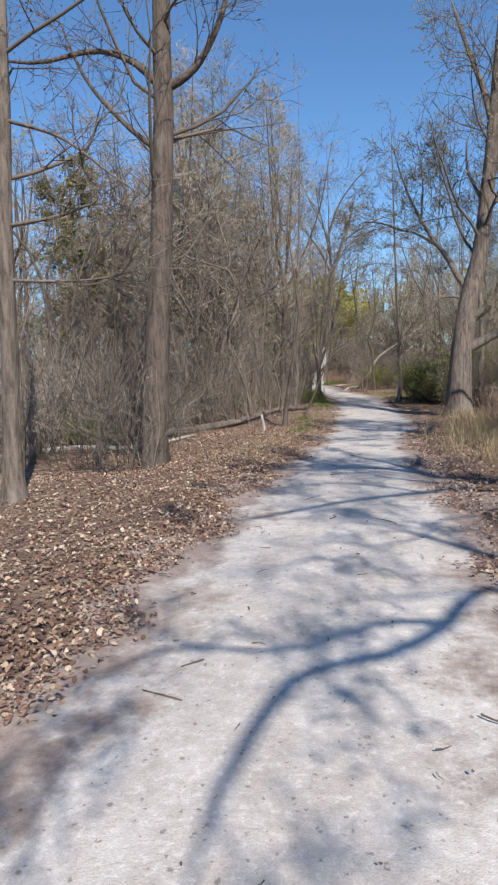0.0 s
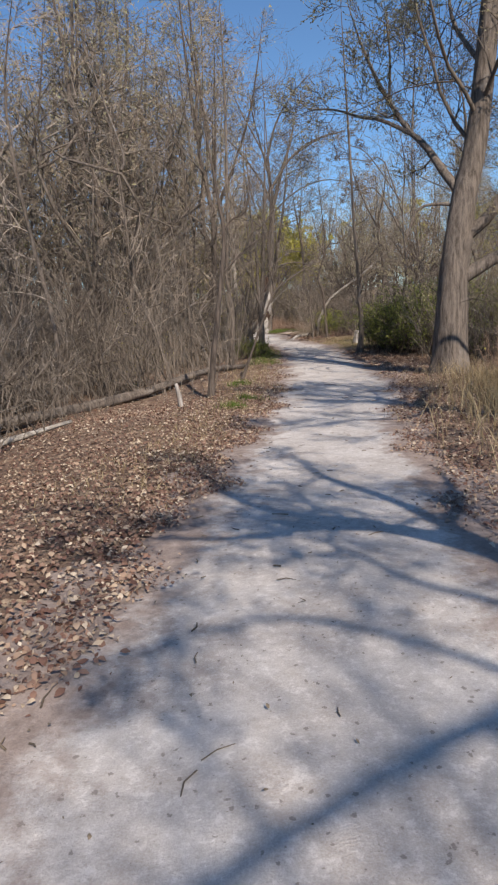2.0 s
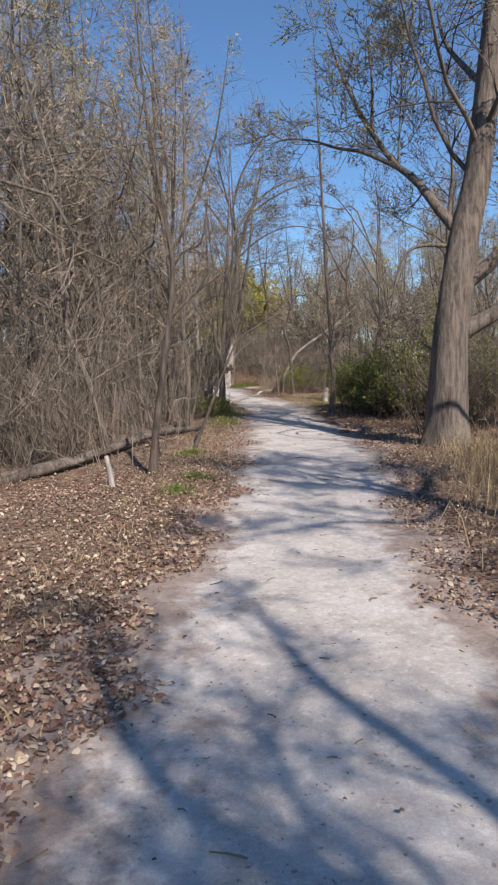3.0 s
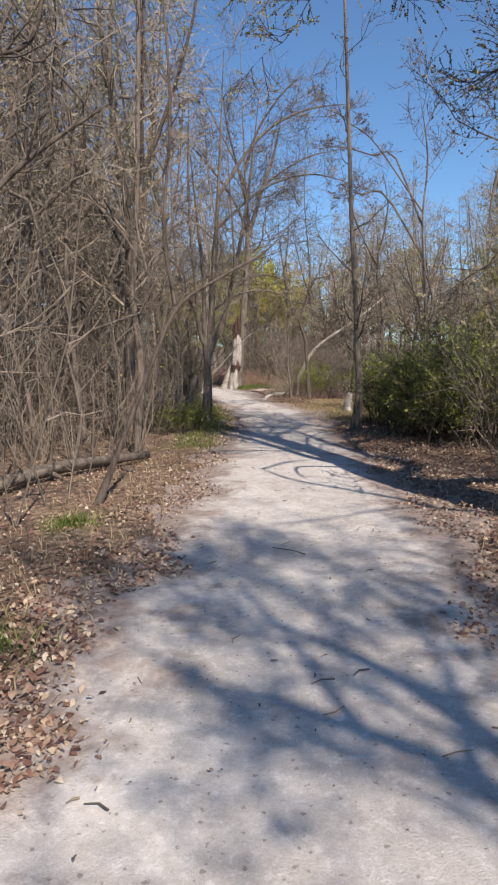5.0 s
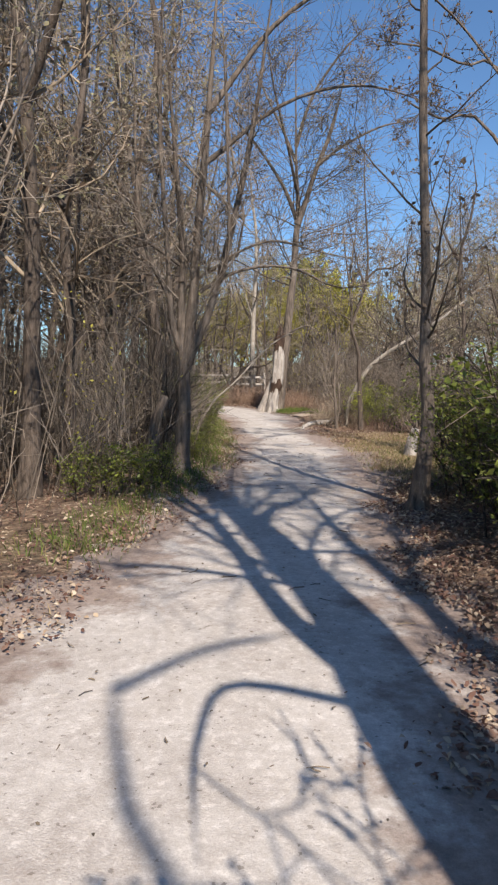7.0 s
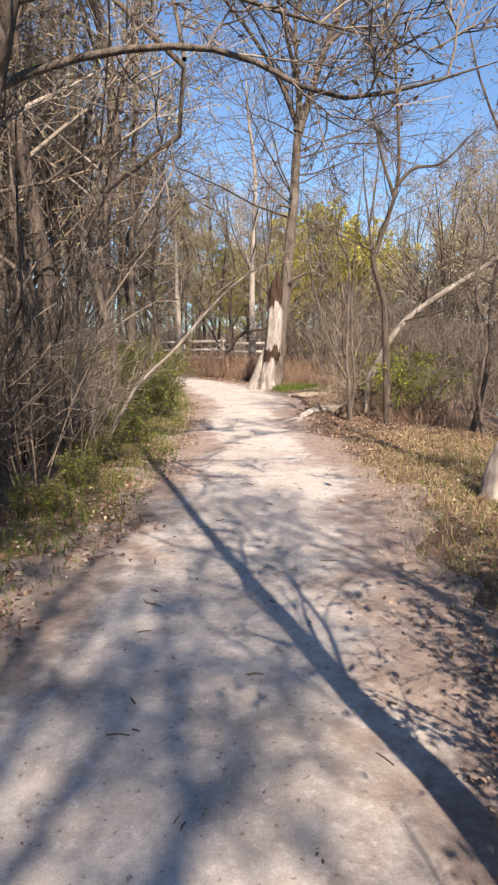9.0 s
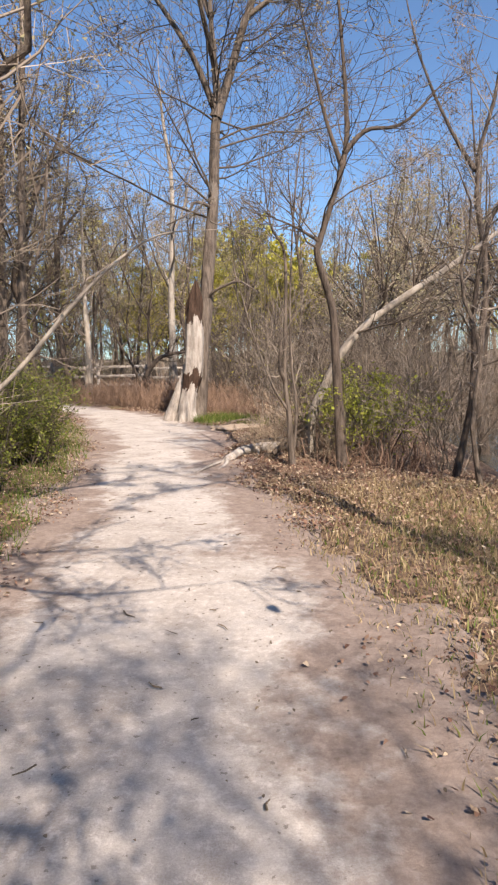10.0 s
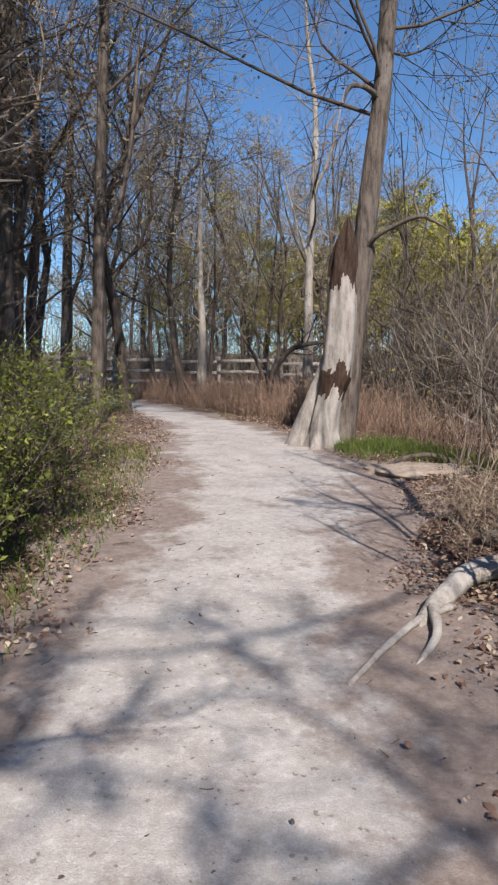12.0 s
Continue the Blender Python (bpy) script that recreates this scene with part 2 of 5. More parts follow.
def land(x, y):
    x, y = np.asarray(x, float), np.asarray(y, float)
    z = np.interp(y, [0, 8, 13, 28, 34, 38.5, 42, 50, 70, 200], [-.12, -.12, -.24, -.24, -.16, -.02, .10, .2, .3, .5])
    d = np.maximum(off_path(x, y), 0)
    z = z + 0.05 * smooth(0, 0.5, d) - 0.16 * smooth(0.6, 3.5, d)
    z = z + smooth(0.2, 2, d) * 0.05 * (np.sin(x * 1.9 + y * 0.7) + np.sin(y * 1.3 - x * 0.8 + 2)) + smooth(5, 12, d) * 0.15 * np.sin(x * 0.31 + 1) * np.cos(y * 0.27)
    pond = smooth(6.2, 9.0, x) * smooth(31.5, 35, y) * (1 - smooth(48, 53, y)) * (1 - smooth(24, 30, x))
    far = smooth(60, 140, np.hypot(x, y - 25)) * 2.0
    return z - 1.2 * pond + far


def height(x, y):
    return float(land(x, y))


def mesh_of(name, verts, faces_idx, size):
    """A mesh from arrays: verts (n, 3) and faces (m, size)."""
    me = bpy.data.meshes.new(name)
    verts = np.asarray(verts, np.float32)
    faces_idx = np.asarray(faces_idx, np.int32)
    me.vertices.add(len(verts))
    me.vertices.foreach_set("co", verts.ravel())
    me.loops.add(faces_idx.size)
    me.loops.foreach_set("vertex_index", faces_idx.ravel())
    me.polygons.add(len(faces_idx))
    me.polygons.foreach_set("loop_start", np.arange(0, faces_idx.size, size, dtype=np.int32))
    me.update(calc_edges=True)
    return me


def put_mesh(name, me, mat, parent=None, label="", smooth_faces=True):
    me.materials.append(mat)
    if smooth_faces:
        me.polygons.foreach_set("use_smooth", np.ones(len(me.polygons), bool))
    ob = new(name, me)
    if parent:
        ob.parent = parent
    if label:
        tagged(ob, label)
    return ob


def part(name, bm, mat, parent, label=""):
    me = bpy.data.meshes.new(name)
    bm.to_mesh(me)
    bm.free()
    return put_mesh(name, me, mat, parent, label)


def grid(xs, ys, zfun):
    X, Y = np.meshgrid(xs, ys)
    Z = zfun(X, Y)
    v = np.stack([X, Y, Z], -1).reshape(-1, 3)
    n, m = len(ys), len(xs)
    i = np.arange(n * m).reshape(n, m)
    f = np.stack([i[:-1, :-1], i[:-1, 1:], i[1:, 1:], i[1:, :-1]], -1).reshape(-1, 4)
    return v, f


def ground():
    xs = np.concatenate([[-900, -500, -300, -180, -110, -70, -45], np.arange(-30, -8, 1.0), np.arange(-8, 14, 0.22), np.arange(14, 36, 1.0), [45, 70, 110, 180, 300, 500, 900]])
    ys = np.concatenate([[-900, -500, -250, -120, -60, -35], np.arange(-20, 0, 1.0), np.arange(0, 48, 0.22), np.arange(48, 75, 1.0), [85, 100, 130, 180, 250, 500, 900]])

    def z(x, y):
        d = off_path(x, y)
        return land(x, y) - 0.05 * (1 - smooth(-0.05, 0.3, d))
    ob = put_mesh("ground", mesh_of("ground", *grid(xs, ys, z), 4), GROUND_MAT)
    tagged(ob, "brown woodland floor of leaf mould and soil", "ground", kind="structure")


def path():
    """The strip of packed stone dust; its ragged sides dip under the leaf mould."""
    ys = np.concatenate([np.arange(-14, 46, 0.14), np.arange(46, 60, 0.4)])
    us = np.linspace(-0.36, 1.36, 50)
    U, Y = np.meshgrid(us, ys)
    L, R = edge_left(Y), edge_right(Y)
    X = L + U * (R - L)
    d = np.abs(U - 0.5) * 2
    wob = 0.10 * np.sin(Y * 2.3 + np.sign(U - .5)) + 0.07 * np.sin(Y * 5.9 + 2 * np.sign(U - .5)) + 0.05 * np.sin(Y * 13.0)
    Z = land(X, Y) - 0.16 * np.maximum(0, d - 1.1 + wob * 1.5) + 0.012 * np.sin(X * 3.1 + Y) * np.sin(Y * 1.7) + 0.012
    v = np.stack([X, Y, Z], -1).reshape(-1, 3)
    n, m = U.shape
    i = np.arange(n * m).reshape(n, m)
    f = np.stack([i[:-1, :-1], i[:-1, 1:], i[1:, 1:], i[1:, :-1]], -1).reshape(-1, 4)
    me = mesh_of("path", v, f, 4)
    a = me.attributes.new("soil", "FLOAT", "POINT")
    a.data.foreach_set("value", (np.clip((d - 0.3) / 0.6, 0, 1.5) + 0.3 * smooth(28, 32, Y) * (1 - smooth(36, 40, Y))).astype(np.float32).ravel())
    tagged(put_mesh("path", me, PATH_MAT), "pale packed stone-dust footpath with brown soil edges", "path", kind="structure")


ground()
path()

water_v, water_f = grid(np.linspace(5.5, 32, 12), np.linspace(30, 55, 12), lambda x, y: x * 0 - 0.78)
tagged(put_mesh("water", mesh_of("water", water_v, water_f, 4), WATER_MAT), "still grey pond water beside the woods", "water", kind="structure")


def backdrop():
    """A low brown line of far woods all round, beyond a hundred metres."""
    a = np.linspace(0, 2 * np.pi, 241)
    rings = []
    for h in (-3, 1, 1.01):
        top = 5.0 + 0.5 * np.sin(a * 9) + 0.5 * np.sin(a * 61 + 1) + 0.5 * np.sin(a * 157 + 2)
        rings.append(np.stack([5 + 120 * np.cos(a), 25 + 120 * np.sin(a), np.full_like(a, -3) if h < 0 else top + (h - 1)], -1))
    v = np.concatenate(rings[:2])
    n = len(a)
    i = np.arange(n - 1)
    f = np.stack([i, i + 1, i + n + 1, i + n], -1)
    tagged(put_mesh("backdrop", mesh_of("backdrop", v, f, 4), FAR_MAT), "hazy brown line of distant bare woods", "woods", kind="structure")


backdrop()


# ---- growing things: tapered tubes along curved lines ----
def tubes(P, R, sides):
    """P (n, k, 3) lines, R (n, k) radii: verts and quads of open tapered tubes."""
    n, k, _ = P.shape
    T = np.gradient(P, axis=1)
    T /= np.linalg.norm(T, axis=2, keepdims=True) + 1e-9
    ref = np.where(np.abs(T[:, :1, 2:3]) > 0.9, np.array([1.0, 0, 0]), np.array([0, 0, 1.0]))
    A = np.cross(T, np.broadcast_to(ref, T.shape))
    A /= np.linalg.norm(A, axis=2, keepdims=True) + 1e-9
    B = np.cross(T, A)
    th = np.arange(sides) * 2 * np.pi / sides
    V = P[:, :, None] + R[:, :, None, None] * (A[:, :, None] * np.cos(th)[:, None] + B[:, :, None] * np.sin(th)[:, None])
    i = np.arange(n * k * sides).reshape(n, k, sides)
    j = np.roll(i, -1, axis=2)
    F = np.stack([i[:, :-1], j[:, :-1], j[:, 1:], i[:, 1:]], -1).reshape(-1, 4)
    return V.reshape(-1, 3), F


def slivers(rng, P, R):
    """Flattened thin twigs: one strip of quads along each line."""
    n, k, _ = P.shape
    T = P[:, -1] - P[:, 0]
    A = np.cross(T, rng.normal(size=T.shape))
    A /= np.linalg.norm(A, axis=1, keepdims=True) + 1e-9
    V = np.stack([P - A[:, None] * R[..., None], P + A[:, None] * R[..., None]], 2).reshape(-1, 3)
    i = np.arange(n * k * 2).reshape(n, k, 2)
    F = np.stack([i[:, :-1, 0], i[:, :-1, 1], i[:, 1:, 1], i[:, 1:, 0]], -1).reshape(-1, 4)
    return V, F


def joined(chunks):
    vs, fs, o = [], [], 0
    for v, f in chunks:
        vs.append(v)
        fs.append(f + o)
        o += len(v)
    return np.concatenate(vs), np.concatenate(fs)


def curve(pts, k):
    """k points along a smooth line through pts."""
    p = np.asarray(pts, float)
    if len(p) == 2:
        return p[0] + (p[1] - p[0]) * np.linspace(0, 1, k)[:, None]
    q = np.concatenate([[2 * p[0] - p[1]], p, [2 * p[-1] - p[-2]]])
    out = []
    for u in np.linspace(0, len(p) - 1 - 1e-6, k):
        i, t = int(u), u - int(u)
        a, b, c, d = q[i:i + 4]
        out.append(0.5 * (2 * b + (c - a) * t + (2 * a - 5 * b + 4 * c - d) * t * t + (3 * b - a - 3 * c + d) * t ** 3))
    return np.array(out)


def sprout(rng, P, R, m, t0, t1, angle, length, k, up=0.10, wob=0.16, rs=0.6, tip=0.3, rmin=0.003, fall=0.5):
    """m children on each line of P: their lines and radii. fall: how much shorter those near the tip are."""
    n, kp, _ = P.shape
    u = t0 + (t1 - t0) * (np.arange(m)[None] + rng.random((n, m))) / m
    x = u * (kp - 1)
    i = np.minimum(x.astype(int), kp - 2)
    f = (x - i)[..., None]
    rows = np.arange(n)[:, None]
    base = P[rows, i] * (1 - f) + P[rows, i + 1] * f
    tan = P[rows, i + 1] - P[rows, i]
    tan /= np.linalg.norm(tan, axis=2, keepdims=True) + 1e-9
    rad = (R[rows, i] * (1 - f[..., 0]) + R[rows, i + 1] * f[..., 0]) * rs
    side = rng.normal(size=tan.shape)
    side -= (side * tan).sum(2, keepdims=True) * tan
    side /= np.linalg.norm(side, axis=2, keepdims=True) + 1e-9
    ang = np.radians(angle) * (0.7 + 0.6 * rng.random((n, m, 1)))
    d = (np.cos(ang) * tan + np.sin(ang) * side).reshape(-1, 3)
    L = (length * (0.6 + 0.8 * rng.random((n, m))) * (1 - fall * (u - t0) / max(t1 - t0, 1e-6))).reshape(-1)
    p = base.reshape(-1, 3)
    pts = [p]
    for _ in range(k - 1):
        d = d + wob * rng.normal(size=d.shape) + np.array([0, 0, up])
        d /= np.linalg.norm(d, axis=1, keepdims=True)
        p = p + d * (L / (k - 1))[:, None]
        pts.append(p)
    r0 = np.maximum(rad.reshape(-1), rmin)
    return np.stack(pts, 1), r0[:, None] * np.linspace(1, tip, k)[None]


def leaf_quads(rng, centres, size, flat=0.0, slim=0.5, fold=0.25):
    """Small folded leaves (two quads each) at the centres."""
    n = len(centres)
    a = rng.normal(size=(n, 3))
    a[:, 2] *= 1 - flat
    a /= np.linalg.norm(a, axis=1, keepdims=True)
    nrm = rng.normal(size=(n, 3)) * (1 - flat) + np.array([0, 0, 1.0]) * (0.3 + flat)
    b = np.cross(nrm, a)
    b /= np.linalg.norm(b, axis=1, keepdims=True)
    c = np.cross(a, b)
    s = (size * (0.4 + 1.2 * rng.random(n) ** 1.3))[:, None]
    w = s * slim * (0.7 + 0.6 * rng.random((n, 1)))
    bend = fold * s * (rng.random((n, 1)) * 1.4 - 0.2)
    tip, root = centres + a * s * 0.5 + c * bend * 0.6, centres - a * s * 0.5
    l, r = centres + b * w * 0.5 + c * bend, centres - b * w * 0.5 + c * bend * (0.3 + rng.random((n, 1)))
    V = np.stack([root, r, tip, l], 1).reshape(-1, 3)
    i = np.arange(n)[:, None] * 4
    F = np.concatenate([i + [0, 1, 2], i + [0, 2, 3]], 1).reshape(-1, 3)
    return V, F


def curled_leaves(rng, centres, size):
    """Fallen leaves lying loosely: pointed ovals, creased along the rib and curled up at the sides."""
    n = len(centres)
    th = rng.random(n) * 6.283
    a = np.stack([np.cos(th), np.sin(th), 0.35 * rng.normal(size=n)], -1)
    a /= np.linalg.norm(a, axis=1, keepdims=True)
    nrm = np.stack([0.4 * rng.normal(size=n), 0.4 * rng.normal(size=n), np.ones(n)], -1)
    b = np.cross(nrm, a)
    b /= np.linalg.norm(b, axis=1, keepdims=True)
    c = np.cross(a, b)
    s = (size * (0.5 + 1.1 * rng.random(n) ** 1.5))[:, None]
    w = s * (0.22 + 0.14 * rng.random((n, 1)))
    curl = s * (0.05 + 0.3 * rng.random((n, 1)))
    rise = s * 0.2 * rng.normal(size=(n, 1))
    root, tip = centres - a * s * 0.5, centres + a * s * 0.5 + c * rise
    pts = [root]
    for side in (1, -1):
        ring = [centres + a * s * u + b * side * w * k + c * curl * q for u, k, q in ((-0.2, 0.85, 0.7), (0.15, 1.0, 1.0))]
        pts += ring if side == 1 else []
        if side == 1:
            pts.append(tip)
        else:
            pts += ring[::-1]
    V = np.stack(pts, 1).reshape(-1, 3)
    i = np.arange(n)[:, None] * 6
    F = np.concatenate([i + [0, 1, 5], i + [1, 2, 5], i + [2, 4, 5], i + [2, 3, 4]], 1).reshape(-1, 3)
    return V, F


def tips(rng, P, per, t0=0.3):
    n, k, _ = P.shape
    u = (t0 + (1 - t0) * rng.random((n, per))) * (k - 1)
    i = np.minimum(u.astype(int), k - 2)
    f = (u - i)[..., None]
    rows = np.arange(n)[:, None]
    return (P[rows, i] * (1 - f) + P[rows, i + 1] * f).reshape(-1, 3)


def trunk_mesh(line, r0, r1, sides, k, flare=0.0, lump=0.06, seed=0, reach=0.35, power=0.8, blunt=0.8):
    """A trunk along a line with uneven girth, root flare and knots."""
    rng = np.random.default_rng(seed)
    P = curve(line, k)
    s = np.linspace(0, 1, k)
    length = np.linalg.norm(np.diff(P, axis=0), axis=1).sum()
    R = (r0 + (r1 - r0) * s ** power) * (1 - blunt * smooth(0.75, 1.0, s))
    V, F = tubes(P[None], R[None], sides)
    V = V.reshape(k, sides, 3)
    th = np.arange(sides) * 2 * np.pi / sides
    h = s * length
    w = 1 + lump * (np.sin(3 * th[None] + h[:, None] * 1.1 + seed) * 0.6 + np.sin(5 * th[None] - h[:, None] * 2.3) * 0.5 + rng.normal(size=(k, sides)) * 0.35)
    w = w + (flare * np.exp(-h / reach))[:, None] * (1 + 0.55 * np.cos(5 * th[None] + seed))
    V = P[:, None] + (V - P[:, None]) * w[..., None]
    return V.reshape(-1, 3), F, P[None], R[None]


def tree(name, label, line, r0, r1, bark, twig, seed, limbs=(), flare=0.4, crown=(8, 2.2, 0.35), sub=(6, 5), bud=None, bud_size=0.03, bud_per=2,
         group="", sides=14, k=24, limb_k=14, angle=52, category="tree", lump=0.06, up=0.12, rmin=0.004, droop=0.05, near=True, rs=0.36, power=0.8, limb_m=7):
    """A bare spring tree: a trunk, its great limbs, a crown of branches and twigs, and buds."""
    rng = np.random.default_rng(seed)
    root = new(name)
    root.location = line[0]
    o = np.array(line[0], float)
    line = np.array(line, float) - o
    V, F, P, R = trunk_mesh(line, r0, r1, sides, k, flare, lump, seed, power=power)
    V[:, 2] -= 0.06
    put_mesh("trunk", mesh_of("trunk", V, F, 4), bark, root)
    parents = [(P, R, crown[2], crown[0], crown[1])]
    wood = [P[0]]
    for pts, a, b, *shoots in limbs:
        pts = np.array(pts, float) - o
        axis = np.concatenate(wood)
        near_at = axis[np.argmin(np.linalg.norm(axis - pts[0], axis=1))]
        if np.linalg.norm(near_at - pts[0]) < 0.4:
            pts[0] = near_at   # a limb springs from the heart of the wood it grows on
        lv, lf, lp, lr = trunk_mesh(pts, a, b, 10, limb_k, 0.0, 0.08, seed + 1, 0.15, 0.55)
        wood.append(lp[0][2:])
        put_mesh("limb", mesh_of("limb", lv, lf, 4), bark, root)
        parents.append((lp, lr, 0.25, shoots[0] if shoots else limb_m, crown[1] * 0.45))
    fine, ends = [], []
    for p, r, t0, m, length in parents:
        if m == 0:
            continue
        p1, r1_ = sprout(rng, p, r, m, t0, 0.99, angle, length, 7 if near else 5, up, 0.2, rs, 0.22, 0.007)
        if near:
            for q in range(len(p1)):
                put_mesh("branch", mesh_of("branch", *tubes(p1[q:q + 1], r1_[q:q + 1], 5), 4), twig, root)
        else:
            fine.append(tubes(p1, r1_, 4))
        p2, r2 = sprout(rng, p1, r1_, sub[0], 0.15, 1.0, 45, length * 0.45, 5 if near else 3, up * 0.8, 0.2, 0.5, 0.35, rmin * 1.5)
        fine.append(tubes(p2, r2, 3) if near else slivers(rng, p2, r2))
        p3, r3 = sprout(rng, p2, r2, sub[1], 0.1, 1.0, 42, length * 0.26, 3 if near else 2, droop, 0.22, 0.6, 0.45, rmin)
        fine.append(slivers(rng, p3, r3))
        ends.append(p3)
    if fine:
        tagged(put_mesh("twig_crown", mesh_of("twig_crown", *joined(fine), 4), twig, root), kind="stuff")
    if bud and ends:
        c = np.concatenate([tips(rng, e, bud_per) for e in ends])
        bv, bf = leaf_quads(rng, c, bud_size, slim=0.6)
        if not near:
            bf = bf[::2]
        tagged(put_mesh("bud_haze", mesh_of("bud_haze", bv, bf, 3), bud, root, smooth_faces=False), kind="stuff")
    return tagged(root, label, category, group)


def shrub(name, label, seed, stems, tall, spread, twig, group="", side=6, fine=4, leaf=None, leaf_size=0.05, leaf_per=0, category="shrub", rad=0.012, tip_up=0.12, wob=0.13):
    """A many-stemmed shrub: stems from one root, side shoots, twigs and, where it has any, leaves."""
    rng = np.random.default_rng(seed)
    root = new(name)
    base = np.stack([rng.normal(size=stems) * spread * 0.16, rng.normal(size=stems) * spread * 0.16, np.full(stems, -0.04)], -1)
    d = np.stack([rng.normal(size=stems) * spread * 0.3, rng.normal(size=stems) * spread * 0.3, np.ones(stems) * 1.6], -1)
    d /= np.linalg.norm(d, axis=1, keepdims=True)
    L = tall * (0.55 + 0.55 * rng.random(stems))
    pts, p = [base], base
    for _ in range(5):
        d = d + rng.normal(size=d.shape) * wob + np.array([0, 0, 0.03])
        d /= np.linalg.norm(d, axis=1, keepdims=True)
        p = p + d * (L / 5)[:, None]
        pts.append(p)
    P = np.stack(pts, 1)
    R = rad * (0.6 + 0.8 * rng.random((stems, 1))) * np.linspace(1, 0.35, 6)[None]
    tagged(put_mesh("stem_clump", mesh_of("stem_clump", *tubes(P, R, 3), 4), twig, root), kind="stuff")
    p1, r1 = sprout(rng, P, R, side, 0.12, 1.0, 42, tall * 0.36, 4, tip_up, 0.18, 0.6, 0.4, 0.0045)
    p2, r2 = sprout(rng, p1, r1, fine, 0.15, 1.0, 42, tall * 0.2, 2, 0.06, 0.22, 0.65, 0.5, 0.0038)
    tagged(put_mesh("twig_crown", mesh_of("twig_crown", *joined([slivers(rng, p1, r1), slivers(rng, p2, r2)]), 4), twig, root), kind="stuff")
    if leaf:
        c = np.concatenate([tips(rng, p2, leaf_per, 0.1), tips(rng, p1, leaf_per, 0.3)])
        c = c + rng.normal(size=c.shape) * leaf_size * 0.7
        tagged(put_mesh("foliage", mesh_of("foliage", *leaf_quads(rng, c, leaf_size, 0.2, 0.5), 3), leaf, root, smooth_faces=False), kind="stuff")
    return tagged(root, label, category, group)


def stand(ob, x, y, turn=0.0, scale=1.0, lean=(0, 0), tall=1.0):
    m = Matrix.Translation((x, y, height(x, y) - 0.02)) @ Euler((lean[0], lean[1], turn)).to_matrix().to_4x4()
    return m @ Matrix.Diagonal((scale, scale, scale * tall, 1))


class Planter:
    """Sets out copies of a few kinds; the first of each kind is the grown one itself."""
    def __init__(self, makers):
        self.makers, self.made = makers, {}

    def plant(self, which, x, y, turn=0.0, scale=1.0, lean=(0, 0), tall=1.0):
        if which not in self.made:
            ob = self.makers[which]()
            self.made[which] = ob
            ob.matrix_basis = stand(ob, x, y, turn, scale, lean, tall)
            return ob
        return copy_thing(self.made[which], stand(None, x, y, turn, scale, lean, tall)
                          @ Matrix.Diagonal([1 / s for s in self.made[which].scale] + [1]))


# ---- the trees that stand by the path ----
def g(x, y):
    return (x, y, height(x, y))


def cast(x, y, up):
    """The point at that height above the ground whose shadow falls at (x, y)."""
    d = up / math.tan(SUN_EL)
    return (x + d * math.sin(SUN_AZ), y + d * math.cos(SUN_AZ), height(x, y) + up)


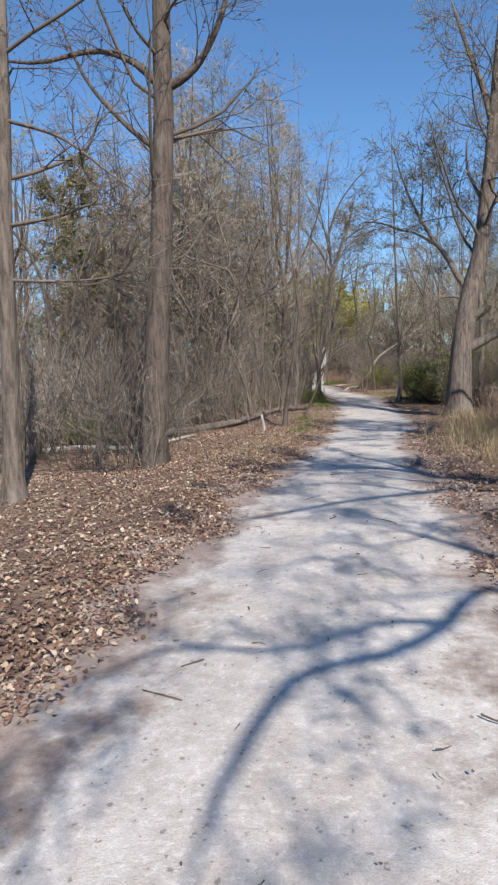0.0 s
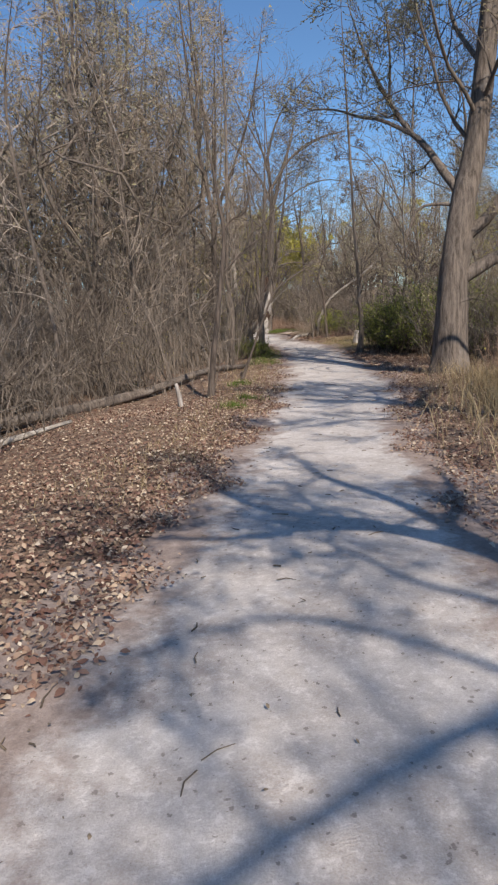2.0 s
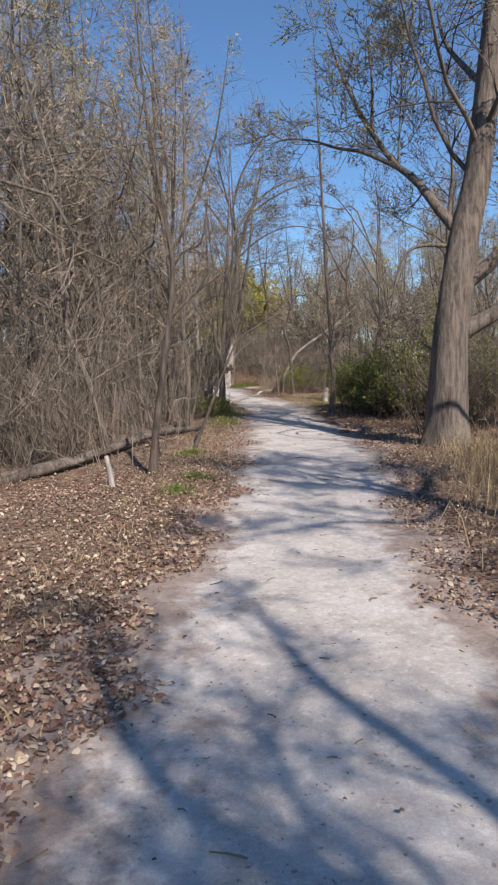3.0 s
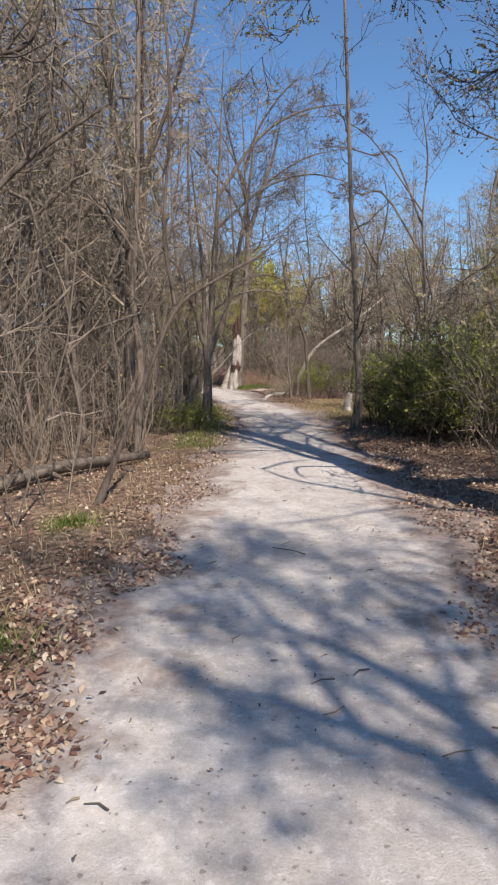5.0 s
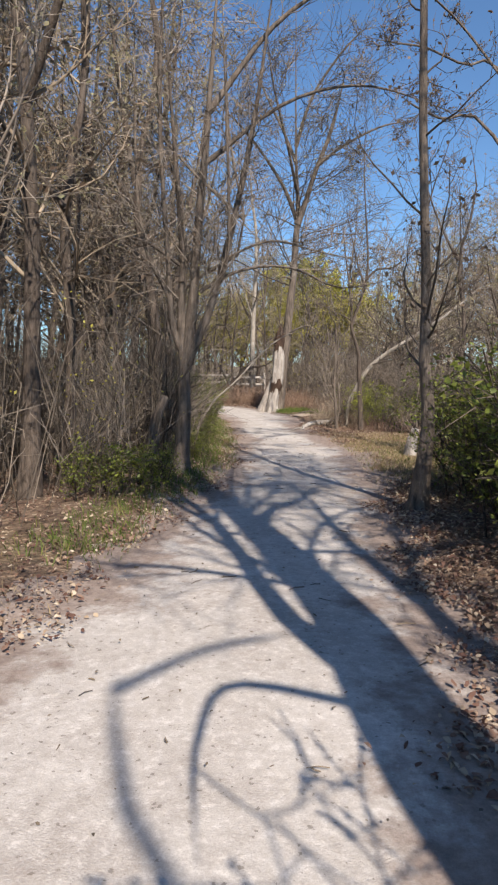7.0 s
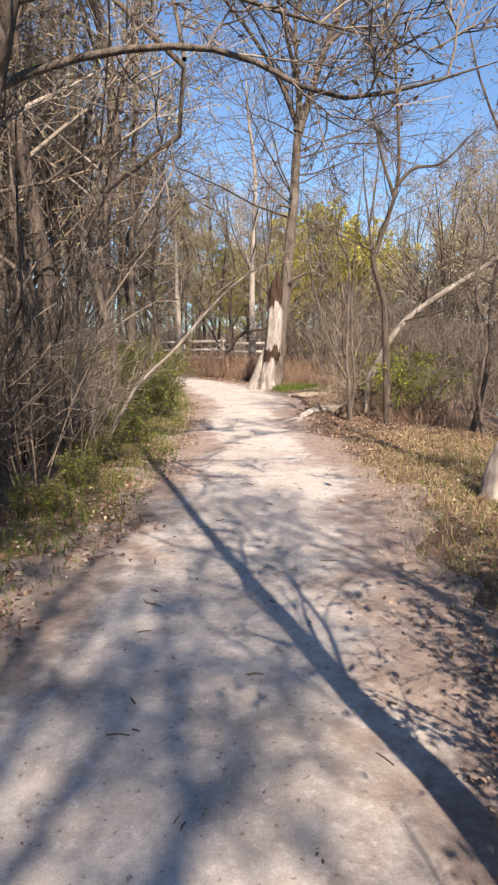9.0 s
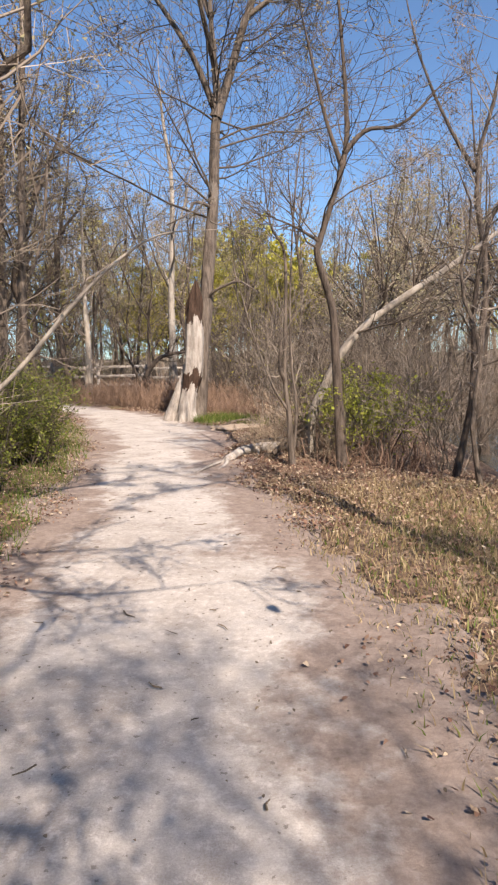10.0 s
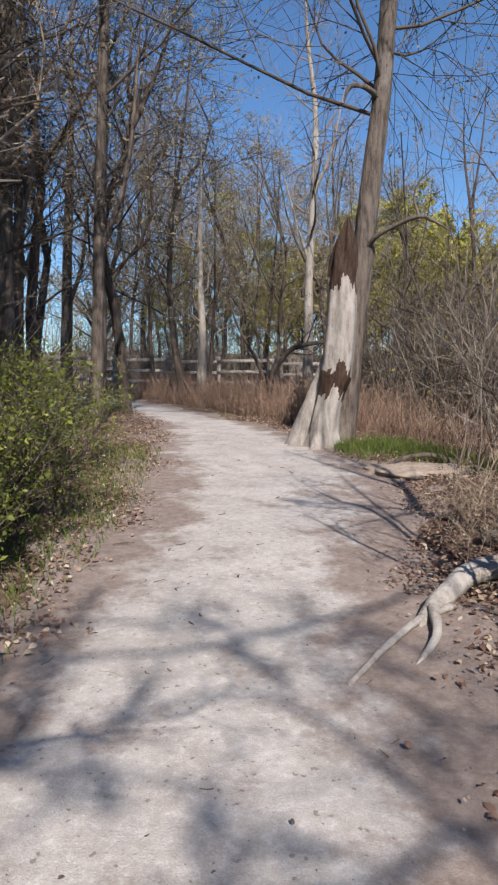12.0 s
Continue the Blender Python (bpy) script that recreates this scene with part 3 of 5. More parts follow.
# the great furrowed tree on the right, leaning away from the path, with a low limb and a forked one over the path
tree("large_tree", "large grey furrowed tree with spreading limbs beside the path",
     [g(4.78, 17.15), (4.84, 17.15, 1.3), (5.02, 17.15, 2.7), (5.28, 17.2, 3.8), (5.5, 17.2, 5.8), (5.64, 17.2, 7.6), (5.8, 17.1, 10.0), (6.0, 17.0, 13.0)],
     0.34, 0.08, GREY_BARK, DARK_TWIG, 11, rs=0.23, flare=0.15, sides=28, k=60, crown=(18, 3.3, 0.36), sub=(8, 8), bud=BUD, bud_size=0.031, bud_per=13, power=0.6, limb_m=7,
     limbs=[([(4.98, 17.2, 2.8), (4.8, 17.5, 3.35), (4.68, 18.1, 3.9), (4.5, 18.8, 4.42), (4.15, 19.4, 5.34), (3.83, 19.8, 6.35), (3.58, 20.0, 7.35)], 0.105, 0.025),
            ([(4.5, 18.8, 4.42), (4.1, 19.2, 4.7), (3.72, 19.5, 4.87), (3.3, 19.9, 5.15), (2.84, 20.2, 5.27), (2.5, 20.4, 5.2)], 0.05, 0.012),
            ([(4.8, 17.3, 2.75), (4.37, 17.29, 2.75), (4.11, 17.25, 2.37), (3.99, 17.2, 1.89)], 0.04, 0.008, 1),
            ([(4.2, 19.3, 5.2), (4.35, 19.5, 6.0), (4.3, 19.7, 7.0)], 0.04, 0.012),
            ([(4.6, 18.5, 4.2), (4.65, 18.9, 4.9), (4.75, 19.0, 6.2)], 0.03, 0.01),
            ([(5.4, 17.2, 4.9), (5.3, 18.4, 6.0), (5.5, 19.4, 7.0), (5.8, 20.2, 7.6)], 0.06, 0.015),
            ([(5.0, 17.1, 1.35), (5.5, 17.0, 1.75), (6.0, 16.95, 1.95), (6.9, 16.8, 2.15), (8.2, 16.7, 2.9)], 0.16, 0.05),
            ([(5.1, 17.1, 2.0), (5.5, 17.0, 2.55), (5.75, 17.0, 3.1), (5.95, 16.9, 4.1), (6.6, 16.8, 5.4), (7.4, 16.6, 7.2)], 0.14, 0.035),
            ([(5.95, 16.9, 4.1), (6.0, 17.4, 5.0), (6.3, 17.9, 6.4), (6.4, 18.4, 7.8)], 0.08, 0.02),
            ([(6.4, 16.85, 5.0), (7.2, 16.9, 5.6), (8.0, 17.0, 6.6)], 0.07, 0.02),
            ([(5.5, 17.2, 6.6), (5.35, 17.3, 7.6), (5.0, 17.5, 8.7), (4.6, 17.8, 10.2)], 0.12, 0.03),
            ([(5.5, 17.15, 5.5), (6.0, 17.0, 6.5), (6.6, 16.9, 7.2), (7.6, 16.9, 8.6)], 0.11, 0.03)])

# the tall straight tree on the left
tree("tall_tree", "tall straight grey-brown tree among fallen leaves",
     [g(-1.5, 11.05), (-1.34, 11.05, 1.7), (-1.2, 11.05, 3.4), (-1.08, 11.05, 5.1), (-1.02, 11.05, 7.0), (-0.95, 11.1, 10.0), (-0.9, 11.2, 14.0)],
     0.21, 0.09, BROWN_BARK, DARK_TWIG, 12, rs=0.23, flare=0.3, sides=22, k=46, crown=(13, 2.8, 0.36), sub=(6, 5), bud=RED_BUD, bud_size=0.04, bud_per=1, power=1.0,
     limbs=[([(-1.0, 11.05, 5.45), (-0.65, 11.05, 5.65), (-0.33, 11.0, 6.0), (-0.05, 11.0, 6.6), (0.2, 10.9, 7.6)], 0.09, 0.03),
            ([(-1.15, 11.05, 5.5), (-1.5, 11.0, 5.85), (-2.1, 11.0, 6.05), (-3.0, 10.9, 5.9), (-4.0, 10.7, 6.0)], 0.08, 0.02),
            ([(-1.2, 11.05, 4.6), (-1.6, 11.0, 4.9), (-2.2, 10.9, 5.6), (-2.6, 10.8, 6.6)], 0.06, 0.02)])

# the thin pale trunk at the start, with long bare side branches
tree("pale_tree", "thin pale-barked tree with long bare side branches",
     [g(-2.05, 7.2), (-2.0, 7.2, 1.0), (-1.93, 7.2, 2.7), (-1.84, 7.2, 4.1), (-1.8, 7.3, 6.5), (-1.9, 7.4, 9.0)],
     0.11, 0.035, GREY_BARK, DARK_TWIG, 13, flare=0.5, sides=16, k=34, crown=(9, 2.0, 0.4), sub=(5, 4),
     limbs=[([(-1.83, 7.2, 3.7), (-1.3, 7.2, 3.45), (-0.85, 7.2, 3.1), (-0.45, 7.2, 2.8)], 0.022, 0.007),
            ([(-1.93, 7.2, 2.7), (-1.4, 7.2, 2.72), (-1.0, 7.2, 2.82), (-0.75, 7.2, 2.72)], 0.026, 0.008),
            ([(-1.95, 7.2, 2.2), (-1.4, 7.2, 2.1), (-0.9, 7.2, 2.12), (-0.55, 7.2, 2.25)], 0.022, 0.006)])

# the slim tree before the evergreen shrubs
tree("slim_tree", "slim dark-barked young tree beside evergreen shrubs",
     [g(4.33, 24.2), (4.42, 24.2, 0.7), (4.37, 24.2, 1.3), (4.36, 24.2, 2.0), (4.3, 24.25, 3.5), (4.27, 24.3, 5.1), (4.2, 24.3, 7.5), (4.15, 24.4, 10)],
     0.125, 0.025, GREY_BARK, DARK_TWIG, 14, rmin=0.003, rs=0.3, flare=0.35, sides=16, k=46, crown=(22, 1.25, 0.22), sub=(5, 4), bud=RED_BUD, bud_size=0.045, bud_per=2, angle=62, power=0.27)

# a forked sapling on the left bank
tree("sapling", "slender forked grey sapling on the leafy bank",
     [g(0.47, 16.2), (0.57, 16.2, 0.5), (0.75, 16.2, 1.5), (0.89, 16.2, 2.4), (0.85, 16.2, 2.9), (0.76, 16.2, 3.7), (0.6, 16.2, 5.0)],
     0.055, 0.015, BROWN_BARK, DARK_TWIG, 15, rmin=0.0022, rs=0.3, flare=0.5, sides=12, k=30, crown=(8, 0.9, 0.35), sub=(4, 3),
     limbs=[([(0.89, 16.2, 2.4), (1.05, 16.2, 2.62), (1.28, 16.2, 2.75), (1.4, 16.2, 3.4)], 0.022, 0.008),
            ([(0.83, 16.2, 1.85), (1.2, 16.2, 2.12), (1.7, 16.25, 2.45)], 0.026, 0.008)])

# a bent tree that reaches over the path
tree("bent_tree", "crooked dark young tree bending over the path",
     [g(0.95, 18.3), (1.2, 18.3, 0.4), (1.5, 18.3, 1.1), (1.76, 18.3, 1.6), (2.15, 18.35, 1.86), (2.55, 18.5, 2.1), (2.9, 18.7, 2.5)],
     0.036, 0.008, BROWN_BARK, DARK_TWIG, 16, power=0.5, rmin=0.0022, rs=0.3, flare=0.3, sides=12, k=30, crown=(10, 0.9, 0.3), sub=(5, 4),
     limbs=[([(1.72, 18.3, 1.55), (1.66, 18.3, 2.2), (1.75, 18.3, 3.2), (1.7, 18.3, 4.6)], 0.022, 0.008)])

# a pale slender tree in the left thicket
tree("slender_tree", "slender pale grey tree in the thicket",
     [g(0.63, 22.5), (0.76, 22.5, 1.2), (0.68, 22.5, 2.1), (0.78, 22.5, 3.2), (0.9, 22.5, 5.2), (0.97, 22.5, 7.0), (1.0, 22.5, 10)],
     0.07, 0.02, GREY_BARK, GREY_TWIG, 17, flare=0.4, sides=14, k=30, crown=(14, 1.5, 0.3), sub=(6, 5), bud=BUD, bud_size=0.04)

# the many-stemmed tree on the left that arches over the path
tree("multi_stem_tree", "dark multi-stemmed tree arching its branches over the path",
     [g(1.5, 26.5), (1.55, 26.5, 0.5), (1.58, 26.5, 1.3), (1.68, 26.5, 2.1), (1.75, 26.5, 3.0), (1.9, 26.5, 4.6), (2.1, 26.6, 7.5)],
     0.135, 0.04, GREY_BARK, GREY_TWIG, 18, flare=0.35, sides=18, k=36, rs=0.2, crown=(12, 2.1, 0.4), sub=(7, 6), bud=RED_BUD, bud_size=0.032, bud_per=1, power=0.5,
     limbs=[([(1.6, 26.5, 1.25), (1.75, 26.5, 1.6), (1.95, 26.5, 2.1), (2.2, 26.5, 3.0), (2.5, 26.5, 4.4), (2.8, 26.5, 6.5)], 0.085, 0.03),
            ([(1.57, 26.5, 1.25), (1.53, 26.5, 1.9), (1.55, 26.5, 2.7), (1.5, 26.5, 3.5), (1.3, 26.5, 6.0)], 0.08, 0.03),
            ([(1.56, 26.5, 1.3), (1.42, 26.45, 1.8), (1.38, 26.4, 2.6), (1.3, 26.3, 4.5), (1.4, 26.3, 7.0)], 0.06, 0.022),
            ([(1.36, 26.4, 2.2), (1.05, 26.4, 2.9), (0.95, 26.4, 4.0), (0.95, 26.4, 5.8)], 0.04, 0.016),
            ([(1.98, 26.5, 2.2), (2.15, 26.4, 2.6), (2.2, 26.3, 3.4), (2.1, 26.3, 6.0)], 0.04, 0.016),
            ([(1.66, 26.5, 2.2), (2.1, 26.8, 2.5), (2.6, 27.0, 2.66), (3.1, 27.0, 2.6), (3.6, 27.0, 2.36), (4.1, 27.0, 2.4), (4.7, 27.0, 2.55)], 0.032, 0.008),
            ([(2.1, 26.7, 2.7), (2.7, 27.0, 3.0), (3.4, 27.3, 2.9), (4.2, 27.5, 2.75)], 0.024, 0.007),
            ([(2.0, 26.5, 4.6), (2.8, 26.8, 5.8), (3.8, 27.0, 6.4), (5.0, 27.2, 6.6)], 0.05, 0.012),
            ([(1.9, 26.5, 3.8), (2.9, 26.9, 4.8), (4.0, 27.4, 5.2), (5.2, 27.8, 5.0)], 0.04, 0.01),
            ([(1.5, 26.5, 2.6), (1.0, 26.3, 2.9), (0.4, 26.2, 2.9)], 0.03, 0.008)])

# the scarred old tree at the bend
tree("scarred_tree", "old grey tree with pale broken dead stem at the bend",
     [g(2.1, 40.55), (2.2, 40.55, 0.75), (2.28, 40.52, 1.6), (2.4, 40.5, 2.7), (2.5, 40.5, 3.75), (2.63, 40.5, 4.95), (2.7, 40.4, 6.2), (2.76, 40.4, 7.0), (2.66, 40.4, 9.0), (2.6, 40.4, 14.2)],
     0.2, 0.06, GREY_BARK, DARK_TWIG, 19, rs=0.23, flare=0.4, sides=26, k=56, crown=(28, 4.4, 0.5), sub=(9, 8), bud=BUD, bud_size=0.05, bud_per=2, power=0.9, limb_m=7, rmin=0.006, angle=68, up=0.05, droop=0.0,
     limbs=[([(2.76, 40.4, 6.5), (3.0, 40.4, 7.2), (3.35, 40.4, 8.3), (3.85, 40.4, 9.6), (4.3, 40.4, 11.5)], 0.14, 0.05),
            ([(2.75, 40.4, 6.6), (2.2, 40.2, 7.8), (1.2, 40.0, 9.2), (0.2, 39.9, 10.2), (-0.8, 39.8, 10.8)], 0.09, 0.02),
            ([(2.68, 40.4, 8.4), (2.2, 41.0, 9.8), (1.4, 41.6, 11.6), (0.8, 42.0, 13.2)], 0.08, 0.02),
            ([(2.66, 40.4, 9.0), (3.2, 40.0, 10.5), (4.2, 39.7, 11.8), (5.2, 39.5, 12.6)], 0.08, 0.02),
            ([(3.4, 40.4, 8.4), (4.4, 40.6, 9.2), (5.6, 40.8, 9.8), (6.6, 41.0, 10.0)], 0.07, 0.02),
            ([(2.72, 40.4, 7.6), (2.4, 39.4, 8.8), (2.0, 38.4, 10.2), (1.8, 37.8, 11.6)], 0.07, 0.02),
            ([(2.38, 40.4, 2.6), (2.6, 40.3, 2.85), (3.07, 40.2, 3.03), (3.3, 40.1, 2.95), (3.6, 40.0, 2.72)], 0.05, 0.014, 0),
            ([(3.07, 40.2, 3.0), (3.05, 40.2, 3.3), (3.15, 40.2, 3.55)], 0.025, 0.008, 0),
            ([(2.58, 40.4, 4.6), (2.4, 40.2, 4.68), (2.22, 40.1, 4.65), (2.15, 40.1, 4.45)], 0.05, 0.02, 0)])


def broken_stem():
    """The dead stem grown against the old tree: bare wood, a dark collar of bark and a splintered spire."""
    root = [o for o in bpy.data.objects if o.name == "scarred_tree"][0]
    o = np.array(root.location)
    line = [(1.9, 40.25, 0.0), (1.94, 40.24, 0.4), (2.03, 40.25, 0.8), (2.1, 40.26, 1.1), (2.14, 40.26, 1.5), (2.16, 40.27, 1.95), (2.15, 40.28, 2.3), (2.18, 40.3, 2.7), (2.21, 40.32, 3.1)]
    rows = 150
    P = curve(line, rows)
    zs = [0, 0.25, 0.6, 0.85, 1.0, 1.15, 1.5, 2.0, 2.3, 2.5, 2.8, 3.1]
    rs = [0.25, 0.185, 0.165, 0.175, 0.205, 0.195, 0.2, 0.195, 0.175, 0.16, 0.11, 0.02]
    R = np.interp(P[:, 2], zs, rs)
    sides = 64
    V, F = tubes(P[None], R[None], sides)
    V = V.reshape(rows, sides, 3)
    th = np.arange(sides) * 2 * np.pi / sides
    h = P[:, 2]
    rng = np.random.default_rng(8)
    w = 1 + 0.06 * np.sin(3 * th[None] + 1.4 * h[:, None]) + 0.05 * np.sin(7 * th[None] - h[:, None]) + 0.012 * rng.normal(size=(rows, sides))
    w = w + (0.35 * np.exp(-h / 0.2))[:, None] * np.cos(4 * th[None] + 1) + (0.3 * smooth(2.2, 2.7, h))[:, None] * np.sin(5 * th[None] + 3 * h[:, None])
    V = P[:, None] + (V - P[:, None]) * w[..., None] - o
    ragged = 0.08 * np.sin(3 * th + 0.5) + 0.05 * np.sin(7 * th) + 0.04 * np.sin(13 * th + 1) + 0.02 * rng.normal(size=sides)
    cuts = [(-1.0, 0.78, "bare_foot", BARE_WOOD, "pale barkless wood at the stem's foot"), (0.78, 1.12, "bark_collar", ROTTEN_WOOD, "dark collar of old bark"),
            (1.12, 2.22, "bare_face", BARE_WOOD, "pale barkless wood face"), (2.22, 9.0, "splintered_spire", ROTTEN_WOOD, "dark splintered broken top")]
    centre = (h[:-1] + h[1:])[:, None] / 2 + ragged[None]
    quads = F.reshape(rows - 1, sides, 4)
    for lo, hi, name, mat, label in cuts:
        keep = (centre >= lo) & (centre < hi)
        put_mesh(name, mesh_of(name, V.reshape(-1, 3), quads[keep], 4), mat, root, label)
    bv, bf, _, _ = trunk_mesh(np.array([(1.5, 40.42, -0.15), (1.6, 40.42, 0.2), (1.74, 40.42, 0.6), (1.95, 40.45, 1.2), (2.15, 40.48, 1.9)]) - o, 0.2, 0.08, 14, 22, 0.2, 0.12, 5)
    put_mesh("buttress", mesh_of("buttress", bv, bf, 4), BARE_WOOD, root, "weathered brown buttress root")


broken_stem()

# the kinked and the leaning tree on the right
tree("kinked_tree", "dark kinked tree behind leafy brush",
     [g(4.55, 34.0), (4.5, 34.0, 0.8), (4.47, 34.0, 1.4), (4.44, 34.0, 1.85), (4.27, 34.0, 2.45), (4.3, 34.0, 2.65), (4.44, 34.0, 3.07), (4.6, 34.0, 3.64), (4.62, 34.1, 4.4), (4.5, 34.2, 6.5), (4.6, 34.3, 8.5)],
     0.068, 0.02, BROWN_BARK, DARK_TWIG, 20, rmin=0.0025, rs=0.28, flare=0.3, sides=14, k=46, crown=(12, 1.7, 0.4), sub=(6, 5), power=0.6,
     limbs=[([(4.6, 34.0, 3.6), (4.85, 34.0, 3.82), (5.3, 34.0, 3.9), (5.9, 34.0, 4.5)], 0.04, 0.012),
            ([(4.5, 34.0, 3.4), (4.38, 34.0, 3.95), (4.25, 34.0, 4.5), (4.0, 34.0, 5.6)], 0.035, 0.01),
            ([(4.28, 34.0, 2.6), (4.0, 33.9, 2.72), (3.7, 33.9, 2.85)], 0.025, 0.008)])
tree("leaning_tree", "pale leaning tree over the pond bank",
     [g(4.15, 34.9), (4.25, 34.8, 0.5), (4.43, 34.8, 0.9), (4.63, 34.8, 1.3), (4.98, 34.8, 1.71), (5.5, 34.8, 2.07), (6.1, 34.8, 2.45), (7.0, 34.8, 3.1), (8.2, 34.8, 4.2)],
     0.08, 0.03, PALE_BARK, DARK_TWIG, 21, flare=0.3, sides=14, k=36, crown=(11, 1.6, 0.4), sub=(6, 5))
tree("stem_cluster", "pale crooked stems rising from the brush pile",
     [g(3.94, 34.06), (3.91, 34.06, 0.5), (3.86, 34.06, 1.0), (3.87, 34.06, 1.5), (3.88, 34.06, 2.5), (3.7, 34.0, 2.9), (3.6, 34.0, 4.0)],
     0.038, 0.010, GREY_BARK, GREY_TWIG, 22, rmin=0.002, rs=0.28, flare=0.3, sides=12, k=34, crown=(9, 0.9, 0.4), sub=(4, 4),
     limbs=[([g(4.02, 34.1), (4.0, 34.1, 0.6), (3.93, 34.1, 1.4), (4.0, 34.1, 3.0), (4.2, 34.1, 4.5)], 0.024, 0.008),
            ([(3.88, 34.06, 0.5), (3.7, 34.0, 0.9), (3.45, 34.0, 1.6), (3.3, 34.0, 2.2)], 0.022, 0.008),
            ([(3.86, 34.0, 0.9), (3.8, 33.95, 1.1), (3.82, 33.95, 1.42)], 0.03, 0.02)])

# the pale thin branch leaning out on the left
tree("leaning_sapling", "thin pale sapling leaning over the green verge",
     [g(0.75, 31.0), (0.96, 31.0, 0.2), (1.28, 31.0, 0.71), (1.76, 31.0, 1.15), (2.17, 31.0, 1.6), (2.5, 31.0, 1.9), (2.85, 31.0, 2.1), (3.3, 31.1, 2.15)],
     0.028, 0.008, PALE_BARK, GREY_TWIG, 23, rmin=0.0022, rs=0.3, flare=0.2, sides=10, k=28, crown=(9, 0.7, 0.4), sub=(4, 3))

# beyond the bend
tree("pale_birch", "tall pale-trunked tree beyond the bend",
     [g(0.3, 50.3), (0.32, 50.3, 3.7), (0.41, 50.3, 6.0), (0.46, 50.3, 8.4), (0.2, 50.3, 10.6), (0.1, 50.3, 13)],
     0.16, 0.03, PALE_BARK, GREY_TWIG, 24, crown=(16, 2.4, 0.3), sub=(6, 5), k=30,
     limbs=[([(0.35, 50.3, 4.4), (0.0, 50.2, 5.2), (-0.5, 50.2, 7.0)], 0.07, 0.02), ([(0.42, 50.3, 6.2), (0.9, 50.2, 7.2), (1.3, 50.2, 9.0)], 0.06, 0.02)])
tree("bowed_tree", "small dark bowed tree beside the path",
     [g(-0.7, 48.8), (-0.66, 48.8, 0.6), (-0.5, 48.8, 1.05), (-0.04, 48.8, 1.7), (0.5, 48.8, 1.9), (1.05, 48.8, 2.0), (1.8, 48.8, 2.5)],
     0.13, 0.03, BROWN_BARK, DARK_TWIG, 25, sides=12, crown=(9, 1.2, 0.4), sub=(5, 4),
     limbs=[([(-0.66, 48.8, 0.7), (-0.95, 48.8, 1.5), (-1.5, 48.8, 2.5), (-1.8, 48.8, 3.6)], 0.07, 0.02)])
tree("pale_tree", "thin pale tree in front of the fence", [g(-2.6, 49.0), (-2.52, 49, 2.0), (-2.58, 49, 4.4), (-2.5, 49, 8)],
     0.17, 0.03, PALE_BARK, GREY_TWIG, 26, crown=(14, 2.0, 0.35), sub=(6, 5), bud=BUD, bud_size=0.06)
for bx, by, br, bs in [(-5.3, 48.0, 0.25, 27), (-7.4, 50.0, 0.22, 28), (-4.2, 42.0, 0.2, 29), (-2.35, 42.0, 0.12, 30), (-6.2, 45.5, 0.16, 31)]:
    tree("woodland_tree", "tall dark forest tree behind evergreen brush", [g(bx, by), (bx + 0.15, by, 3.5), (bx + 0.3, by, 6.5), (bx + 0.5, by, 9.5), (bx + 0.5, by + 0.3, 14)],
         br, 0.05, GREY_BARK, DARK_TWIG, bs, crown=(11, 2.6, 0.3), sub=(6, 5), group="tall trees at the bend",
         limbs=[([(bx + 0.15, by, 3.2), (bx + 0.7, by, 4.5), (bx + 1.0, by, 7.0)], br * 0.5, 0.03)])

# added trees behind the walker and to the right, whose limbs shadow the path
def roadside_tree(x, y, r, tall, seed, limbs, crown=(22, 2.4, 0.45), name="roadside_tree", label="bare branching tree at the path side, added for its shadows", buds=2, trunk=None, side=4):
    tree(name, label, trunk or [g(x, y), (x + 0.05, y, tall * 0.3), (x, y + 0.1, tall * 0.6), (x + 0.1, y + 0.1, tall * 0.8), (x - 0.2, y - 0.2, tall)],
         r, 0.015, GREY_BARK, DARK_TWIG, seed, crown=crown, sub=(8, 8), group="trees along the path", bud=RED_BUD, bud_size=0.04, bud_per=buds, limbs=limbs, limb_m=side, rs=0.3, sides=16, flare=0.3)


roadside_tree(4.7, -0.9, 0.2, 7.0, 41, [
    ([(4.7, -0.9, 3.6), cast(2.05, 4.55, 4.4), cast(1.7, 4.1, 4.5), cast(1.37, 3.74, 4.5), cast(1.08, 3.6, 4.5), cast(0.87, 3.4, 4.5), cast(0.68, 2.71, 4.6), cast(0.66, 2.2, 4.8)], 0.042, 0.028),
    ([cast(1.68, 4.14, 4.5), cast(1.41, 4.06, 4.5), cast(1.12, 3.92, 4.5), cast(0.85, 3.73, 4.5), cast(0.35, 3.76, 4.6), cast(0.12, 3.53, 4.6), cast(-0.19, 3.12, 4.7)], 0.03, 0.014),
    ([(4.7, -0.9, 4.2), (5.4, -0.6, 5.2), (6.1, -0.7, 7.0)], 0.09, 0.02)], (12, 2.2, 0.6))
